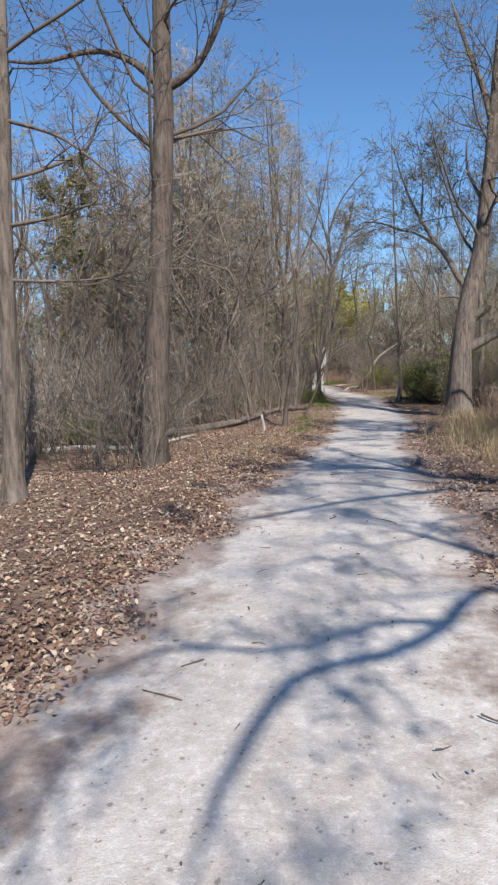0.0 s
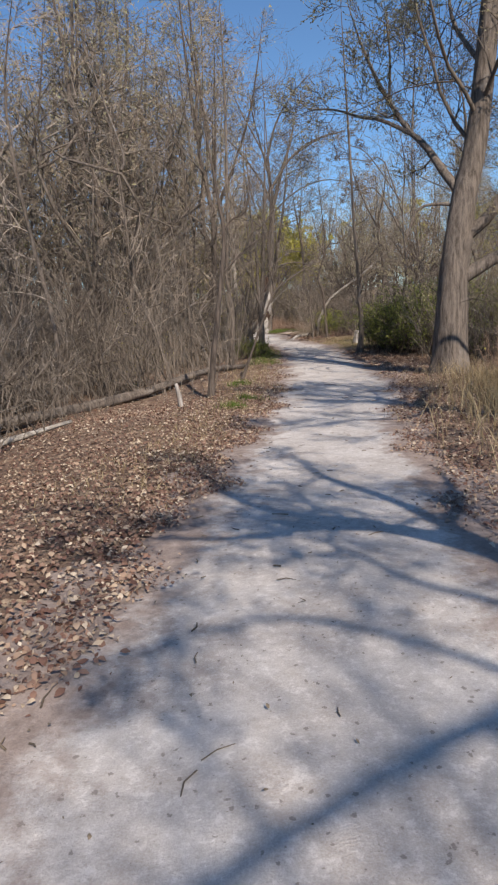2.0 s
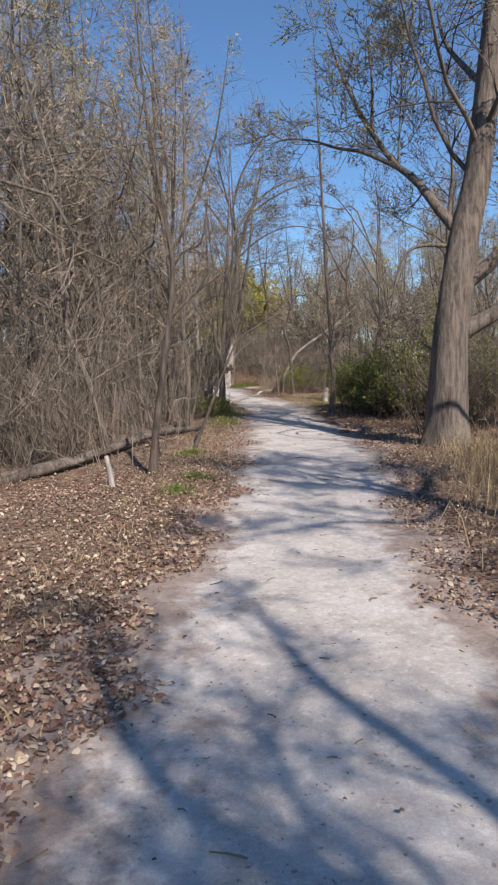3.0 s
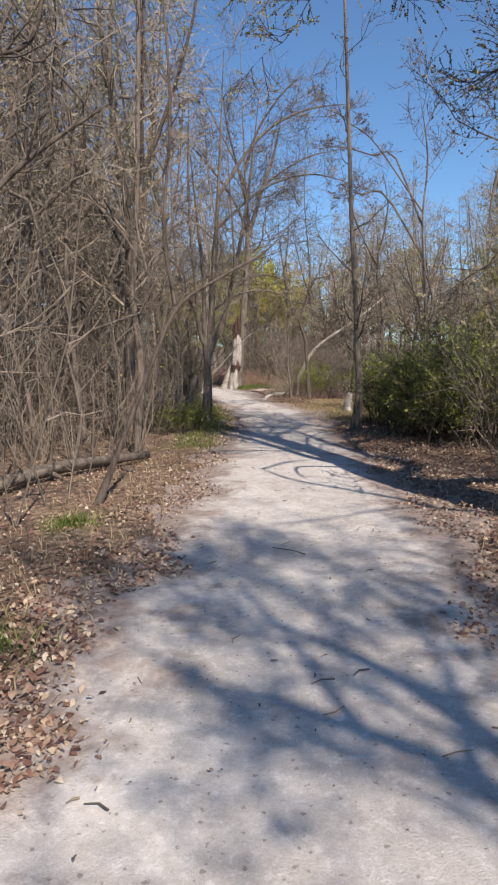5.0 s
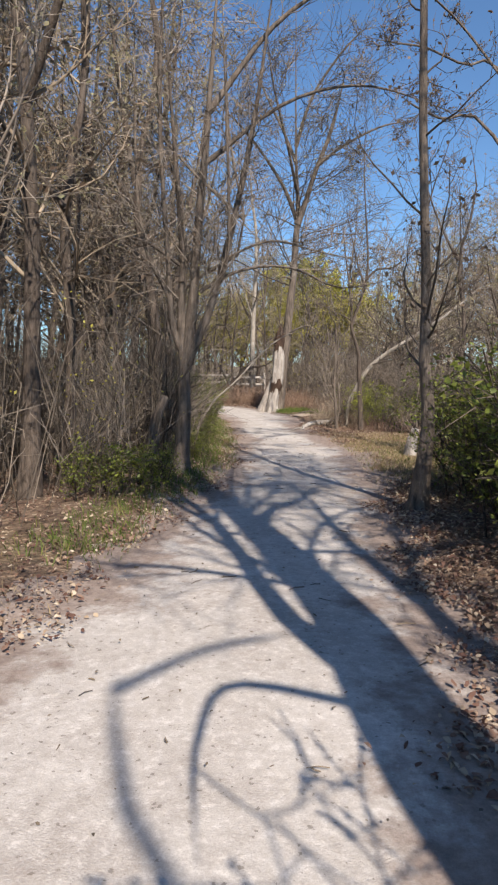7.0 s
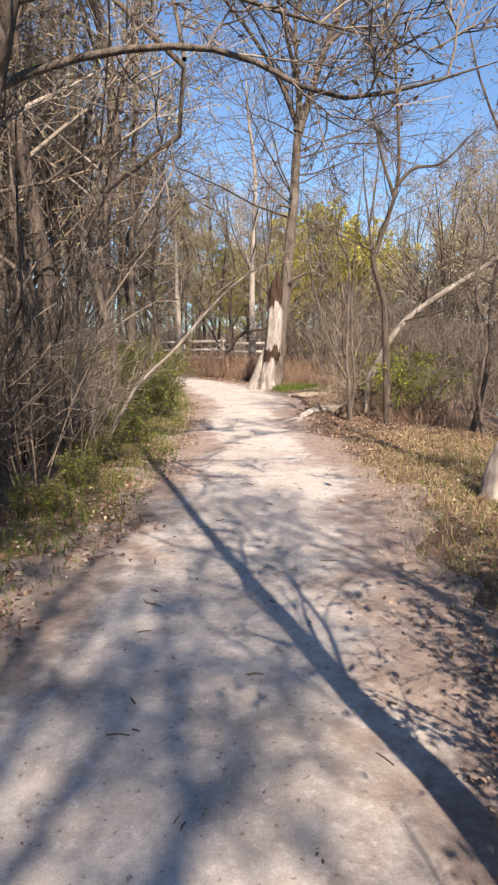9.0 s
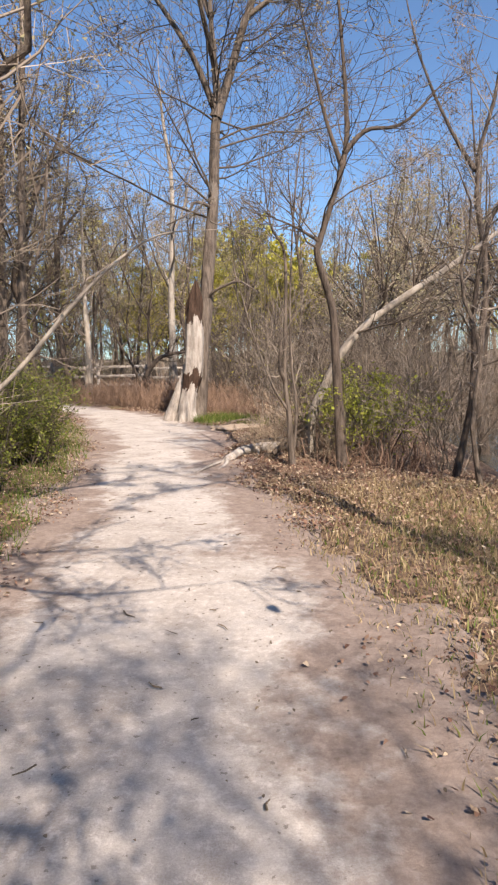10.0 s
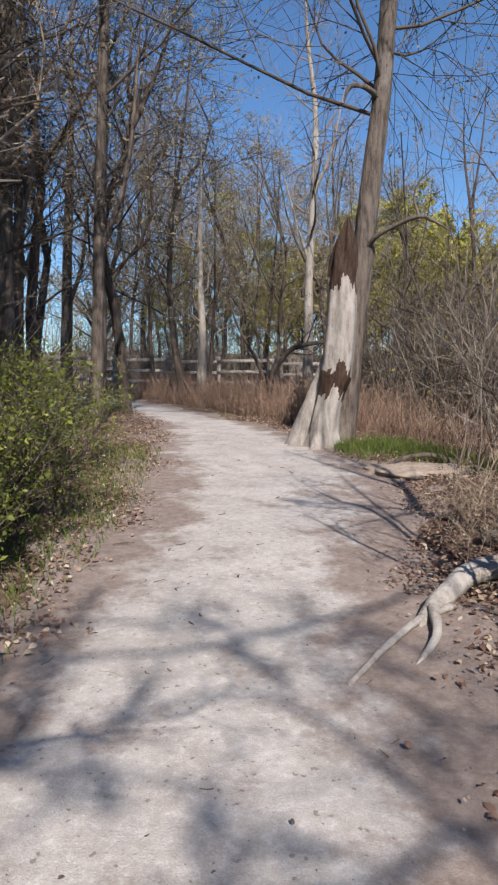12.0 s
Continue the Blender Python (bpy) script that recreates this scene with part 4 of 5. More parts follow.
roadside_tree(5.7, 1.6, 0.17, 7.0, 42, [
    ([(5.7, 1.6, 3.7), cast(2.7, 7.35, 5.0), cast(2.2, 7.34, 5.0), cast(1.8, 7.2, 5.0), cast(1.4, 6.96, 5.0), cast(0.92, 6.62, 5.0), cast(0.5, 6.35, 5.1), cast(0.2, 6.2, 5.2)], 0.06, 0.02),
    ([cast(2.06, 7.3, 5.0), cast(1.76, 7.69, 5.0), cast(1.26, 7.96, 5.0), cast(0.74, 7.76, 5.0), cast(0.44, 7.57, 5.0)], 0.03, 0.012),
    ([cast(2.7, 7.35, 5.0), cast(2.5, 7.7, 5.2), cast(1.94, 8.15, 5.4), cast(1.56, 8.81, 5.6), cast(1.2, 9.4, 5.8)], 0.035, 0.015),
    ([cast(2.6, 6.42, 5.0), cast(2.1, 6.2, 5.0), cast(1.8, 5.64, 5.0), cast(1.2, 5.3, 5.0)], 0.02, 0.01)], (9, 2.0, 0.6))
roadside_tree(3.9, 6.35, 0.19, 6.0, 47, [
    ([cast(1.9, 9.05, 3.5), cast(1.3, 9.5, 4.2), cast(0.9, 10.2, 5.2), cast(0.6, 11.2, 6.2)], 0.08, 0.02),
    ([cast(2.37, 8.54, 2.7), cast(2.1, 9.5, 3.6), cast(1.7, 10.4, 4.6), cast(1.5, 11.4, 5.6)], 0.075, 0.02),
    ([cast(2.2, 8.8, 3.0), cast(2.5, 9.6, 3.7), cast(2.6, 10.6, 4.8)], 0.06, 0.015),
    ([cast(1.7, 9.12, 3.8), cast(1.0, 9.0, 4.1), cast(0.3, 9.2, 4.5)], 0.05, 0.015)],
    (14, 1.9, 0.55), "leaning_roadside_tree", "thick bare tree leaning over the path",
    trunk=[g(3.9, 6.35), cast(2.95, 7.63, 1.5), cast(2.37, 8.54, 2.7), cast(1.9, 9.05, 3.5), cast(1.4, 9.22, 4.1), cast(0.64, 9.9, 5.2)])
roadside_tree(5.4, 9.0, 0.18, 6.9, 43, [
    ([(5.4, 9.0, 3.7), cast(3.2, 13.93, 4.5), cast(2.93, 14.5, 4.9), cast(2.68, 14.74, 5.2), cast(2.33, 15.0, 5.6), cast(2.0, 15.15, 6.0)], 0.075, 0.03),
    ([cast(2.9, 14.55, 4.9), cast(3.1, 15.4, 5.6), cast(2.9, 16.3, 6.3), cast(2.7, 17.0, 7.0)], 0.04, 0.012),
    ([cast(2.6, 14.8, 5.2), cast(2.4, 15.8, 6.0), cast(2.1, 16.6, 6.8)], 0.04, 0.012),
    ([(5.4, 9.0, 4.0), cast(3.0, 13.0, 5.6), cast(2.4, 13.15, 6.2), cast(1.7, 12.9, 6.8), cast(1.2, 12.7, 7.2)], 0.045, 0.015, 9),
    ([(5.4, 9.05, 4.2), (6.2, 9.3, 5.2), (6.8, 9.2, 7.0)], 0.09, 0.02)], (24, 2.3, 0.55), buds=4)
roadside_tree(8.8, 12.4, 0.18, 7.0, 45, [
    ([(8.8, 12.4, 3.5), (7.4, 12.3, 4.5), cast(4.1, 17.7, 4.9), cast(3.73, 18.4, 5.0), cast(3.49, 18.74, 5.0), cast(3.18, 19.15, 5.0), cast(2.81, 19.56, 5.0), cast(2.55, 20.2, 5.1), cast(2.48, 20.5, 5.1)], 0.05, 0.022),
    ([cast(3.95, 18.0, 5.0), cast(3.44, 18.02, 5.0), cast(2.93, 17.78, 5.0), cast(2.32, 17.59, 5.0)], 0.02, 0.009),
    ([cast(2.5, 20.4, 5.1), cast(2.8, 20.75, 5.0), cast(3.2, 21.0, 4.9)], 0.03, 0.02)], (10, 1.8, 0.75), buds=0, side=0)
# added beyond the right edge of view to dapple the path with shade
roadside_tree(6.4, 21.3, 0.1, 6.3, 49, [], (18, 1.9, 0.4), buds=3)
# added on a thin trunk, only for the streaked branch shadows it throws
roadside_tree(6.3, 26.8, 0.03, 6.8, 48, [
    ([(6.3, 26.8, 3.4), cast(3.4, 33.1, 5.0), cast(2.88, 32.94, 5.0), cast(2.71, 32.87, 5.0), cast(2.31, 32.42, 5.0), cast(2.1, 32.1, 5.0)], 0.03, 0.012),
    ([(6.3, 26.8, 3.9), cast(3.3, 34.8, 6.0), cast(2.81, 34.67, 6.0), cast(2.37, 34.3, 6.0), cast(2.05, 34.03, 6.0), cast(1.65, 33.89, 6.0), cast(1.2, 33.7, 6.0)], 0.026, 0.012),
    ([(6.3, 26.85, 4.3), cast(2.6, 33.7, 6.0), cast(1.8, 33.2, 6.2), cast(1.1, 32.7, 6.4)], 0.022, 0.010)], (6, 1.2, 0.6), buds=1, side=4)
# two more trees added out of view for their shadows
for bx, by, bs in [(7.4, 5.5, 44), (-2.5, -7.0, 46)]:
    roadside_tree(bx, by, 0.2, 7.0, bs, [([(bx, by, 3.5), (bx - 0.6, by + 0.05, 4.3), (bx - 1.4, by + 0.1, 5.2), (bx - 2.0, by - 0.1, 6.1)], 0.08, 0.02)])

# ---- the woods: trees of a few habits, set out on both sides ----
ORIGIN = (0.0, 0.0, 0.0)


def wood_tree(seed, tall, r, twig, bud=None, bud_size=0.05, bud_per=1, crown=(20, 2.9, 0.22), sub=(6, 5), label="", bark=BROWN_BARK, group="woodland trees", bend=0.4, fork=True, angle=58):
    rng = np.random.default_rng(seed)
    w = rng.normal(size=(5, 2)) * bend
    line = [ORIGIN] + [(w[i, 0] * (i + 1) / 4, w[i, 1] * (i + 1) / 4, tall * (i + 1) / 5) for i in range(5)]
    limbs = []
    if fork:
        for i, s in ((1, 1), (2, -1)):
            p = np.array(line[i + 1])
            dx, dy = rng.normal(size=2)
            limbs.append(([p, p + np.array([dx * 0.4, dy * 0.4, tall * 0.09]), p + np.array([dx * 0.9, dy * 0.9, tall * 0.25]), p + np.array([dx * 1.2, dy * 1.2, tall * 0.45])], r * 0.55, 0.02))
    return tree("woodland_tree", label, line, r, 0.02, bark, twig, seed, limbs, crown=crown, sub=sub, bud=bud, bud_size=bud_size, bud_per=bud_per, group=group,
                sides=8, k=12, limb_k=7, flare=0.25, angle=angle, up=0.06, rmin=0.0063, near=False)


woods = Planter([
    lambda: wood_tree(101, 13, 0.15, GREY_TWIG, RED_BUD, 0.10, 1, label="bare grey-brown forest tree in early spring"),
    lambda: wood_tree(102, 15, 0.17, TAN_TWIG, BUD, 0.14, 1, label="bare forest tree with tan opening buds"),
    lambda: wood_tree(103, 11, 0.10, GREY_TWIG, BUD, 0.11, 2, label="young forest tree with yellowish buds", bend=0.6),
    lambda: wood_tree(104, 9, 0.07, DARK_TWIG, label="thin dark young forest tree", crown=(16, 1.6, 0.2), fork=False, bend=0.5),
    lambda: wood_tree(105, 14, 0.13, TAN_TWIG, RED_BUD, 0.14, 1, label="forest tree hazed with reddish buds", angle=55),
    lambda: wood_tree(106, 10, 0.14, GREY_TWIG, YELLOW_LEAF, 0.16, 11, label="tree in bright yellow-green young leaf", group="budding yellow trees"),
    lambda: wood_tree(107, 8, 0.06, GREY_TWIG, crown=(14, 1.3, 0.25), fork=False, label="slender grey pole of a tree", bark=GREY_BARK, bend=0.3),
    lambda: wood_tree(108, 11, 0.15, DARK_TWIG, BUD, 0.10, 2, crown=(22, 3.8, 0.22), sub=(8, 8), label="broad dark tree with dense fine twigs", bend=0.5, angle=64, group="broad dark trees"),
    lambda: wood_tree(110, 6.5, 0.05, THICKET_TWIG, None, crown=(13, 1.7, 0.14), sub=(6, 5), label="crooked young tree in the thicket", bark=GREY_BARK, bend=1.0, angle=64, group="crooked young trees"),
    lambda: wood_tree(109, 14, 0.14, GREY_TWIG, BUD, 0.085, 5, crown=(24, 3.0, 0.26), sub=(8, 6), label="tall slim tree hazed with pale olive buds", bend=0.5, angle=50, group="budding hazy trees"),
])


def domed_tree(seed, tall, wide, twig, leaf, leaf_size, per, label, group):
    """A far round-headed tree: a short trunk, ascending limbs and a dome of fine shoots in young leaf."""
    rng = np.random.default_rng(seed)
    root = new("domed_tree")
    V, F, P, R = trunk_mesh([(0, 0, 0), (0.1, 0, tall * 0.25), (0, 0.1, tall * 0.5)], tall * 0.022, tall * 0.012, 9, 10, 0.3)
    put_mesh("trunk", mesh_of("trunk", V, F, 4), BROWN_BARK, root)
    n = 30
    a, e = rng.random(n) * 6.283, np.arccos(1 - rng.random(n) * 1.1)
    rim = np.stack([np.cos(a) * np.sin(e) * wide, np.sin(a) * np.sin(e) * wide, tall * 0.45 + np.cos(e) * tall * 0.48], -1)
    foot = np.stack([np.zeros(n), np.zeros(n), tall * (0.2 + 0.28 * rng.random(n))], -1)
    mid = foot * 0.45 + rim * 0.55 + rng.normal(size=(n, 3)) * wide * 0.05 + np.array([0, 0, tall * 0.03])
    L = np.stack([curve([foot[q], mid[q], rim[q]], 6) for q in range(n)])
    LR = np.full((n, 1), tall * 0.006) * np.linspace(1, 0.25, 6)[None]
    p1, r1 = sprout(rng, L, LR, 9, 0.3, 1.0, 38, wide * 0.42, 4, 0.02, 0.16, 0.6, 0.35, 0.011)
    p2, r2 = sprout(rng, p1, r1, 6, 0.15, 1.0, 40, wide * 0.2, 3, -0.03, 0.2, 0.6, 0.4, 0.008)
    tagged(put_mesh("twig_crown", mesh_of("twig_crown", *joined([slivers(rng, p1, r1), slivers(rng, p2, r2)]), 4), twig, root), kind="stuff")
    for q in range(n):
        put_mesh("limb", mesh_of("limb", *tubes(L[q:q + 1], LR[q:q + 1], 5), 4), BROWN_BARK, root)
    c = np.concatenate([tips(rng, p2, per, 0.0), tips(rng, p1, per, 0.2)])
    c = c + rng.normal(size=c.shape) * 0.06
    bv, bf = leaf_quads(rng, c, leaf_size, slim=0.6)
    tagged(put_mesh("young_leaves", mesh_of("young_leaves", bv, bf, 3), leaf, root, smooth_faces=False), kind="stuff")
    return tagged(root, label, "tree", group)


domes = Planter([
    lambda: domed_tree(401, 10, 3.4, TAN_TWIG, YELLOW_LEAF, 0.19, 10, "round-headed tree in bright yellow-green young leaf", "domed yellow trees"),
    lambda: domed_tree(402, 10, 3.2, GREY_TWIG, BUD, 0.1, 3, "round-headed bare tree hazed with pale olive buds", "domed hazy trees"),
    lambda: domed_tree(403, 10, 3.0, GREY_TWIG, RED_BUD, 0.085, 2, "round-headed bare grey tree in early bud", "domed hazy trees"),
])
brush = Planter([
    lambda: shrub("bare_shrub", "tangled bare grey-brown shrub in the thicket", 201, 22, 2.8, 1.3, THICKET_TWIG, "bare thicket shrubs", side=6, fine=5, rad=0.010, tip_up=0.22),
    lambda: shrub("bare_shrub", "tangled bare tan shrub in the thicket", 202, 20, 2.3, 1.6, GREY_TWIG, "bare thicket shrubs", side=6, fine=5, rad=0.009, tip_up=0.2),
    lambda: shrub("bare_shrub", "dark twiggy leafless shrub", 203, 14, 3.2, 1.4, DARK_TWIG, "bare thicket shrubs"),
    lambda: shrub("budding_shrub", "thin shrub with sparse yellow-green buds", 204, 12, 2.2, 1.6, GREY_TWIG, "budding shrubs", leaf=YELLOW_LEAF, leaf_size=0.035, leaf_per=1),
    lambda: shrub("bare_shrub", "tall bare whip-like thicket stems", 205, 7, 4.5, 0.7, THICKET_TWIG, "bare thicket shrubs", side=6, fine=5, rad=0.02, wob=0.2),
    lambda: shrub("bare_shrub", "low brown bramble tangle on the forest floor", 206, 20, 1.1, 2.6, TAN_TWIG, "low brambles", side=5, fine=4, rad=0.007, tip_up=-0.05),
    lambda: shrub("budding_shrub", "young shrub in fresh yellow-green leaf", 207, 14, 1.7, 1.7, GREY_TWIG, "fresh green shrubs", leaf=SPRING_LEAF, leaf_size=0.058, leaf_per=6),
])
evergreen = Planter([
    lambda: shrub("evergreen_shrub", "dense dark green evergreen shrub with bare lower stems", 301, 22, 1.7, 1.7, DARK_TWIG, "evergreen shrubs", side=8, fine=6, leaf=GREEN_LEAF, leaf_size=0.045, leaf_per=5),
    lambda: shrub("evergreen_shrub", "low green leafy shrub at the path edge", 302, 20, 0.8, 1.3, DARK_TWIG, "low green shrubs", side=6, fine=5, leaf=GREEN_LEAF, leaf_size=0.04, leaf_per=4),
])

rng = np.random.default_rng(7)
KEEP = [(4.78, 17.15, 0.9), (-1.5, 11.05, 0.8), (4.33, 24.2, 0.7), (1.97, 40.4, 2.0), (-2.1, 7.2, 0.8), (0.3, 50.3, 1.5), (1.5, 26.5, 0.6), (4.0, 34, 0.8)]


def clear(x, y, margin):
    if 12 < y < 22 and x < 2 and x > np.interp(y, [12, 15.4, 17.4, 19.4, 22], [-4.3, -2.2, -0.8, 0.3, 1.2]):
        return False   # the leafy bank before the fallen log
    if 47.3 < y < 54.6 and -9 < x < 1.2:
        return False   # the open ground before the fence
    return off_path(x, y) > margin and all(math.hypot(x - a, y - b) > c for a, b, c in KEEP)


def scatter(planter, n, kinds, x0, x1, y0, y1, margin, s0, s1, gap=0.0, lean=0.1):
    """n copies spread over a stretch of the plan, clear of the path."""
    done, tries = [], 0
    while len(done) < n and tries < n * 30:
        tries += 1
        x, y = x0 + (x1 - x0) * rng.random(), y0 + (y1 - y0) * rng.random()
        if not clear(x, y, margin) or (gap and any(math.hypot(x - a, y - b) < gap for a, b in done)):
            continue
        done.append((x, y))
        planter.plant(kinds[int(rng.random() * len(kinds))], x, y, rng.random() * 6.28, s0 + (s1 - s0) * rng.random(),
                      (rng.normal() * lean, rng.normal() * lean), 0.85 + 0.3 * rng.random())


# left-hand woods, from the bank to the depth
scatter(woods, 22, [0, 1, 2, 4, 4, 1], -14, 1, 26, 44, 2.0, 0.7, 1.0, 1.6, 0.03)
scatter(woods, 22, [3, 6, 6, 3, 2], -9, 1.3, 15, 30, 1.1, 0.6, 1.0, 0.7, 0.06)
scatter(woods, 11, [0, 1, 4, 2], -26, 0, 40, 70, 3.0, 0.8, 1.1, 2.0, 0.03)
scatter(brush, 30, [0, 1, 2, 4, 0], -7, 1.4, 13, 32, 1.0, 0.6, 1.1, 0.5)
scatter(woods, 30, [8, 8, 8, 3], -7, 1.2, 12.5, 33, 1.1, 0.6, 1.1, 0.7, 0.16)
scatter(brush, 22, [0, 1, 2, 1], -12, -1.5, 9.5, 24, 2.2, 0.8, 1.2, 0.7)
scatter(brush, 14, [5, 3, 5, 0], -4, 1.2, 12, 30, 0.9, 0.7, 1.1, 0.5)
scatter(brush, 26, [0, 1, 2, 3], -9, 0.6, 29, 50, 1.9, 0.7, 1.0, 0.6)
scatter(brush, 13, [1, 0, 0, 1], -3, 1.3, 27, 33, 1.1, 0.6, 0.95, 0.45)
scatter(woods, 16, [1, 4, 1, 0, 2], -9, -0.2, 32, 47, 1.9, 0.6, 0.9, 1.2, 0.05)
scatter(brush, 12, [0, 1, 2, 1], -6, -1.6, 10.5, 18, 2.0, 0.8, 1.1, 0.5)
for ex, ey, es in [(4.95, 34.7, 0.75), (5.1, 35.6, 0.7), (4.65, 35.2, 0.65)]:
    brush.plant(6, ex, ey, ex * 5.0, es)
for ex, ey, es in [(3.75, 34.75, 0.45), (4.1, 35.4, 0.5), (4.35, 34.5, 0.5), (3.55, 35.6, 0.42), (4.6, 35.0, 0.55), (3.4, 36.3, 0.4), (4.3, 36.3, 0.6)]:
    brush.plant(5, ex, ey, ex * 4.0 + ey, es)
for ex, ey, es in [(1.25, 28.1, 0.6), (0.95, 29.8, 0.6), (0.6, 31.5, 0.6), (0.9, 27.4, 0.7), (0.3, 30.0, 0.75)]:
    brush.plant(4, ex, ey, ex * 6.0 + ey, es)
# broad dark crowns over the left-hand side
for ex, ey, es in [(-2.9, 44.5, 0.9), (-4.4, 40.5, 0.95), (-6.5, 46.5, 1.0), (-3.4, 50.0, 0.9), (-3.8, 35.0, 0.9), (-3.4, 25.0, 0.9)]:
    woods.plant(7, ex, ey, ex * 2.7, es)
for ex, ey, es in [(0.2, 24.6, 0.7), (-2.6, 22.6, 0.75), (-4.2, 20.4, 0.6)]:
    woods.plant(1, ex, ey, ex * 3.3 + ey, es)
for ex, ey, es in [(-3.5, 52.5, 0.8), (-1.2, 53.0, 0.75), (-5.5, 53.0, 0.8), (0.8, 54.0, 0.8), (-2.4, 56.5, 0.95), (-7.8, 55.5, 0.9), (2.6, 52.5, 0.7)]:
    woods.plant(2, ex, ey, ex * 2.1 + ey, es)
scatter(brush, 22, [0, 2, 2, 0, 3], 3.0, 8.5, 41, 50, 1.4, 0.9, 1.3, 0.5)
# hazy budding crowns that close the view over the thicket, behind the fence and across the pond
for ex, ey, es in [(-0.2, 31.4, 0.95), (-2.4, 29.4, 1.0), (-0.3, 34.5, 0.95), (-4.4, 32.0, 1.05),
                   (-8.5, 57.0, 0.62), (-6.2, 56.2, 0.55), (-4.2, 57.5, 0.62), (-2.4, 56.0, 0.56), (-0.6, 57.4, 0.6), (1.4, 56.4, 0.6), (-10.5, 58.5, 0.7), (3.0, 58.6, 0.62),
                   (8.6, 27.2, 0.46), (10.2, 25.6, 0.5), (11.6, 28.6, 0.52), (9.4, 29.4, 0.46), (7.6, 24.6, 0.4),
                   (10.0, 57.5, 0.75), (13.0, 58.5, 0.8), (16.0, 57.0, 0.75), (19.0, 58.5, 0.85), (22.5, 57.5, 0.8), (7.2, 55.8, 0.62)]:
    woods.plant(9, ex, ey, ex * 3.1 + ey, es)
# right-hand woods
scatter(woods, 18, [0, 1, 4, 2], 8, 26, 38, 60, 3.0, 0.55, 0.8, 2.0, 0.03)
scatter(woods, 10, [2, 3, 2, 0], 6.5, 13, 26, 36, 1.8, 0.36, 0.5, 1.0, 0.06)
scatter(woods, 8, [2, 1, 5], 10, 24, 20, 36, 3.0, 0.42, 0.55, 2.0, 0.05)
scatter(woods, 14, [0, 2, 4, 1, 5], 0, 22, 58, 80, 4.0, 0.7, 1.0, 2.5, 0.03)
scatter(brush, 20, [0, 1, 2, 3], 4.9, 8, 11.5, 16.5, 1.9, 0.45, 0.7, 0.5)
scatter(brush, 16, [0, 2, 1], 5.2, 10, 19, 27.5, 1.2, 0.6, 0.9, 0.6)
scatter(brush, 17, [0, 1, 2, 3, 4], 4.6, 11, 33.2, 44, 1.3, 0.5, 0.9, 0.6)
scatter(brush, 24, [0, 1, 2, 4, 3], 0, 12, 42, 58, 2.0, 0.8, 1.2, 0.7)
scatter(brush, 24, [0, 2, 2, 5, 0], 2.8, 8.5, 41, 50, 1.2, 0.7, 1.1, 0.5)
scatter(brush, 14, [5, 5, 1], 3.0, 6.5, 34.6, 44, 0.8, 0.6, 0.9, 0.5)
scatter(brush, 16, [0, 1, 3], -10, 1, 55.5, 60, 2.0, 0.9, 1.3, 0.6)
scatter(brush, 12, [0, 1, 2, 1], -18, -4, 50, 64, 2.0, 1.2, 1.8, 0.8)
scatter(brush, 8, [0, 1, 2], -13, -2, 37, 50, 2.2, 0.9, 1.4, 0.8)
scatter(woods, 12, [2, 2, 1, 5], -10, 1.5, 56, 68, 2.0, 0.7, 0.95, 1.2, 0.04)
scatter(woods, 8, [6, 3, 6], 5, 8.5, 31.5, 34, 1.2, 0.4, 0.65, 0.6, 0.08)
# the far woods on all sides
scatter(woods, 9, [0, 1, 4], -40, 40, 66, 95, 3.0, 0.9, 1.25, 3.0, 0.02)
scatter(woods, 8, [0, 1, 4], -40, -14, 15, 66, 3.0, 0.9, 1.2, 3.0, 0.02)
scatter(woods, 7, [0, 1, 4], 20, 40, 10, 66, 3.0, 0.9, 1.2, 3.0, 0.02)
scatter(woods, 5, [0, 1], -20, 20, -30, -12, 3.0, 0.9, 1.1, 3.0, 0.02)


def distant_thicket(n, seed):
    """The grey-brown tangle of stems that closes the woods behind the nearer trees."""
    rng = np.random.default_rng(seed)
    x, y = -50 + 100 * rng.random(n), 8 + 92 * rng.random(n)
    keep = (off_path(x, y) > 5.5) & ((np.hypot(x - 2, y - 25) > 30) | (x < -6)) & ~((x > 5.5) & (x < 30) & (y > 31) & (y < 53))
    x, y = x[keep], y[keep]
    n = len(x)
    h = 1.2 + 5.0 * rng.random(n) ** 2.2
    d = np.stack([rng.normal(size=n) * 0.28, rng.normal(size=n) * 0.28, np.ones(n)], -1)
    b = np.stack([x, y, land(x, y) - 0.05], -1)
    bend = rng.normal(size=(n, 3)) * 0.14 * h[:, None]
    P = np.stack([b, b + d * h[:, None] * 0.5 + bend, b + d * h[:, None]], 1)
    Rr = (0.010 + 0.02 * rng.random((n, 1)) ** 2) * np.array([[1.0, 0.7, 0.3]])
    p2, r2 = sprout(rng, P, Rr, 4, 0.2, 1.0, 45, 1.0, 3, 0.1, 0.2, 0.6, 0.4, 0.007)
    tagged(put_mesh("distant_thicket", mesh_of("distant_thicket", *joined([slivers(rng, P, Rr), slivers(rng, p2, r2)]), 4), GREY_TWIG), "grey-brown tangle of distant bare undergrowth", "undergrowth", kind="stuff")


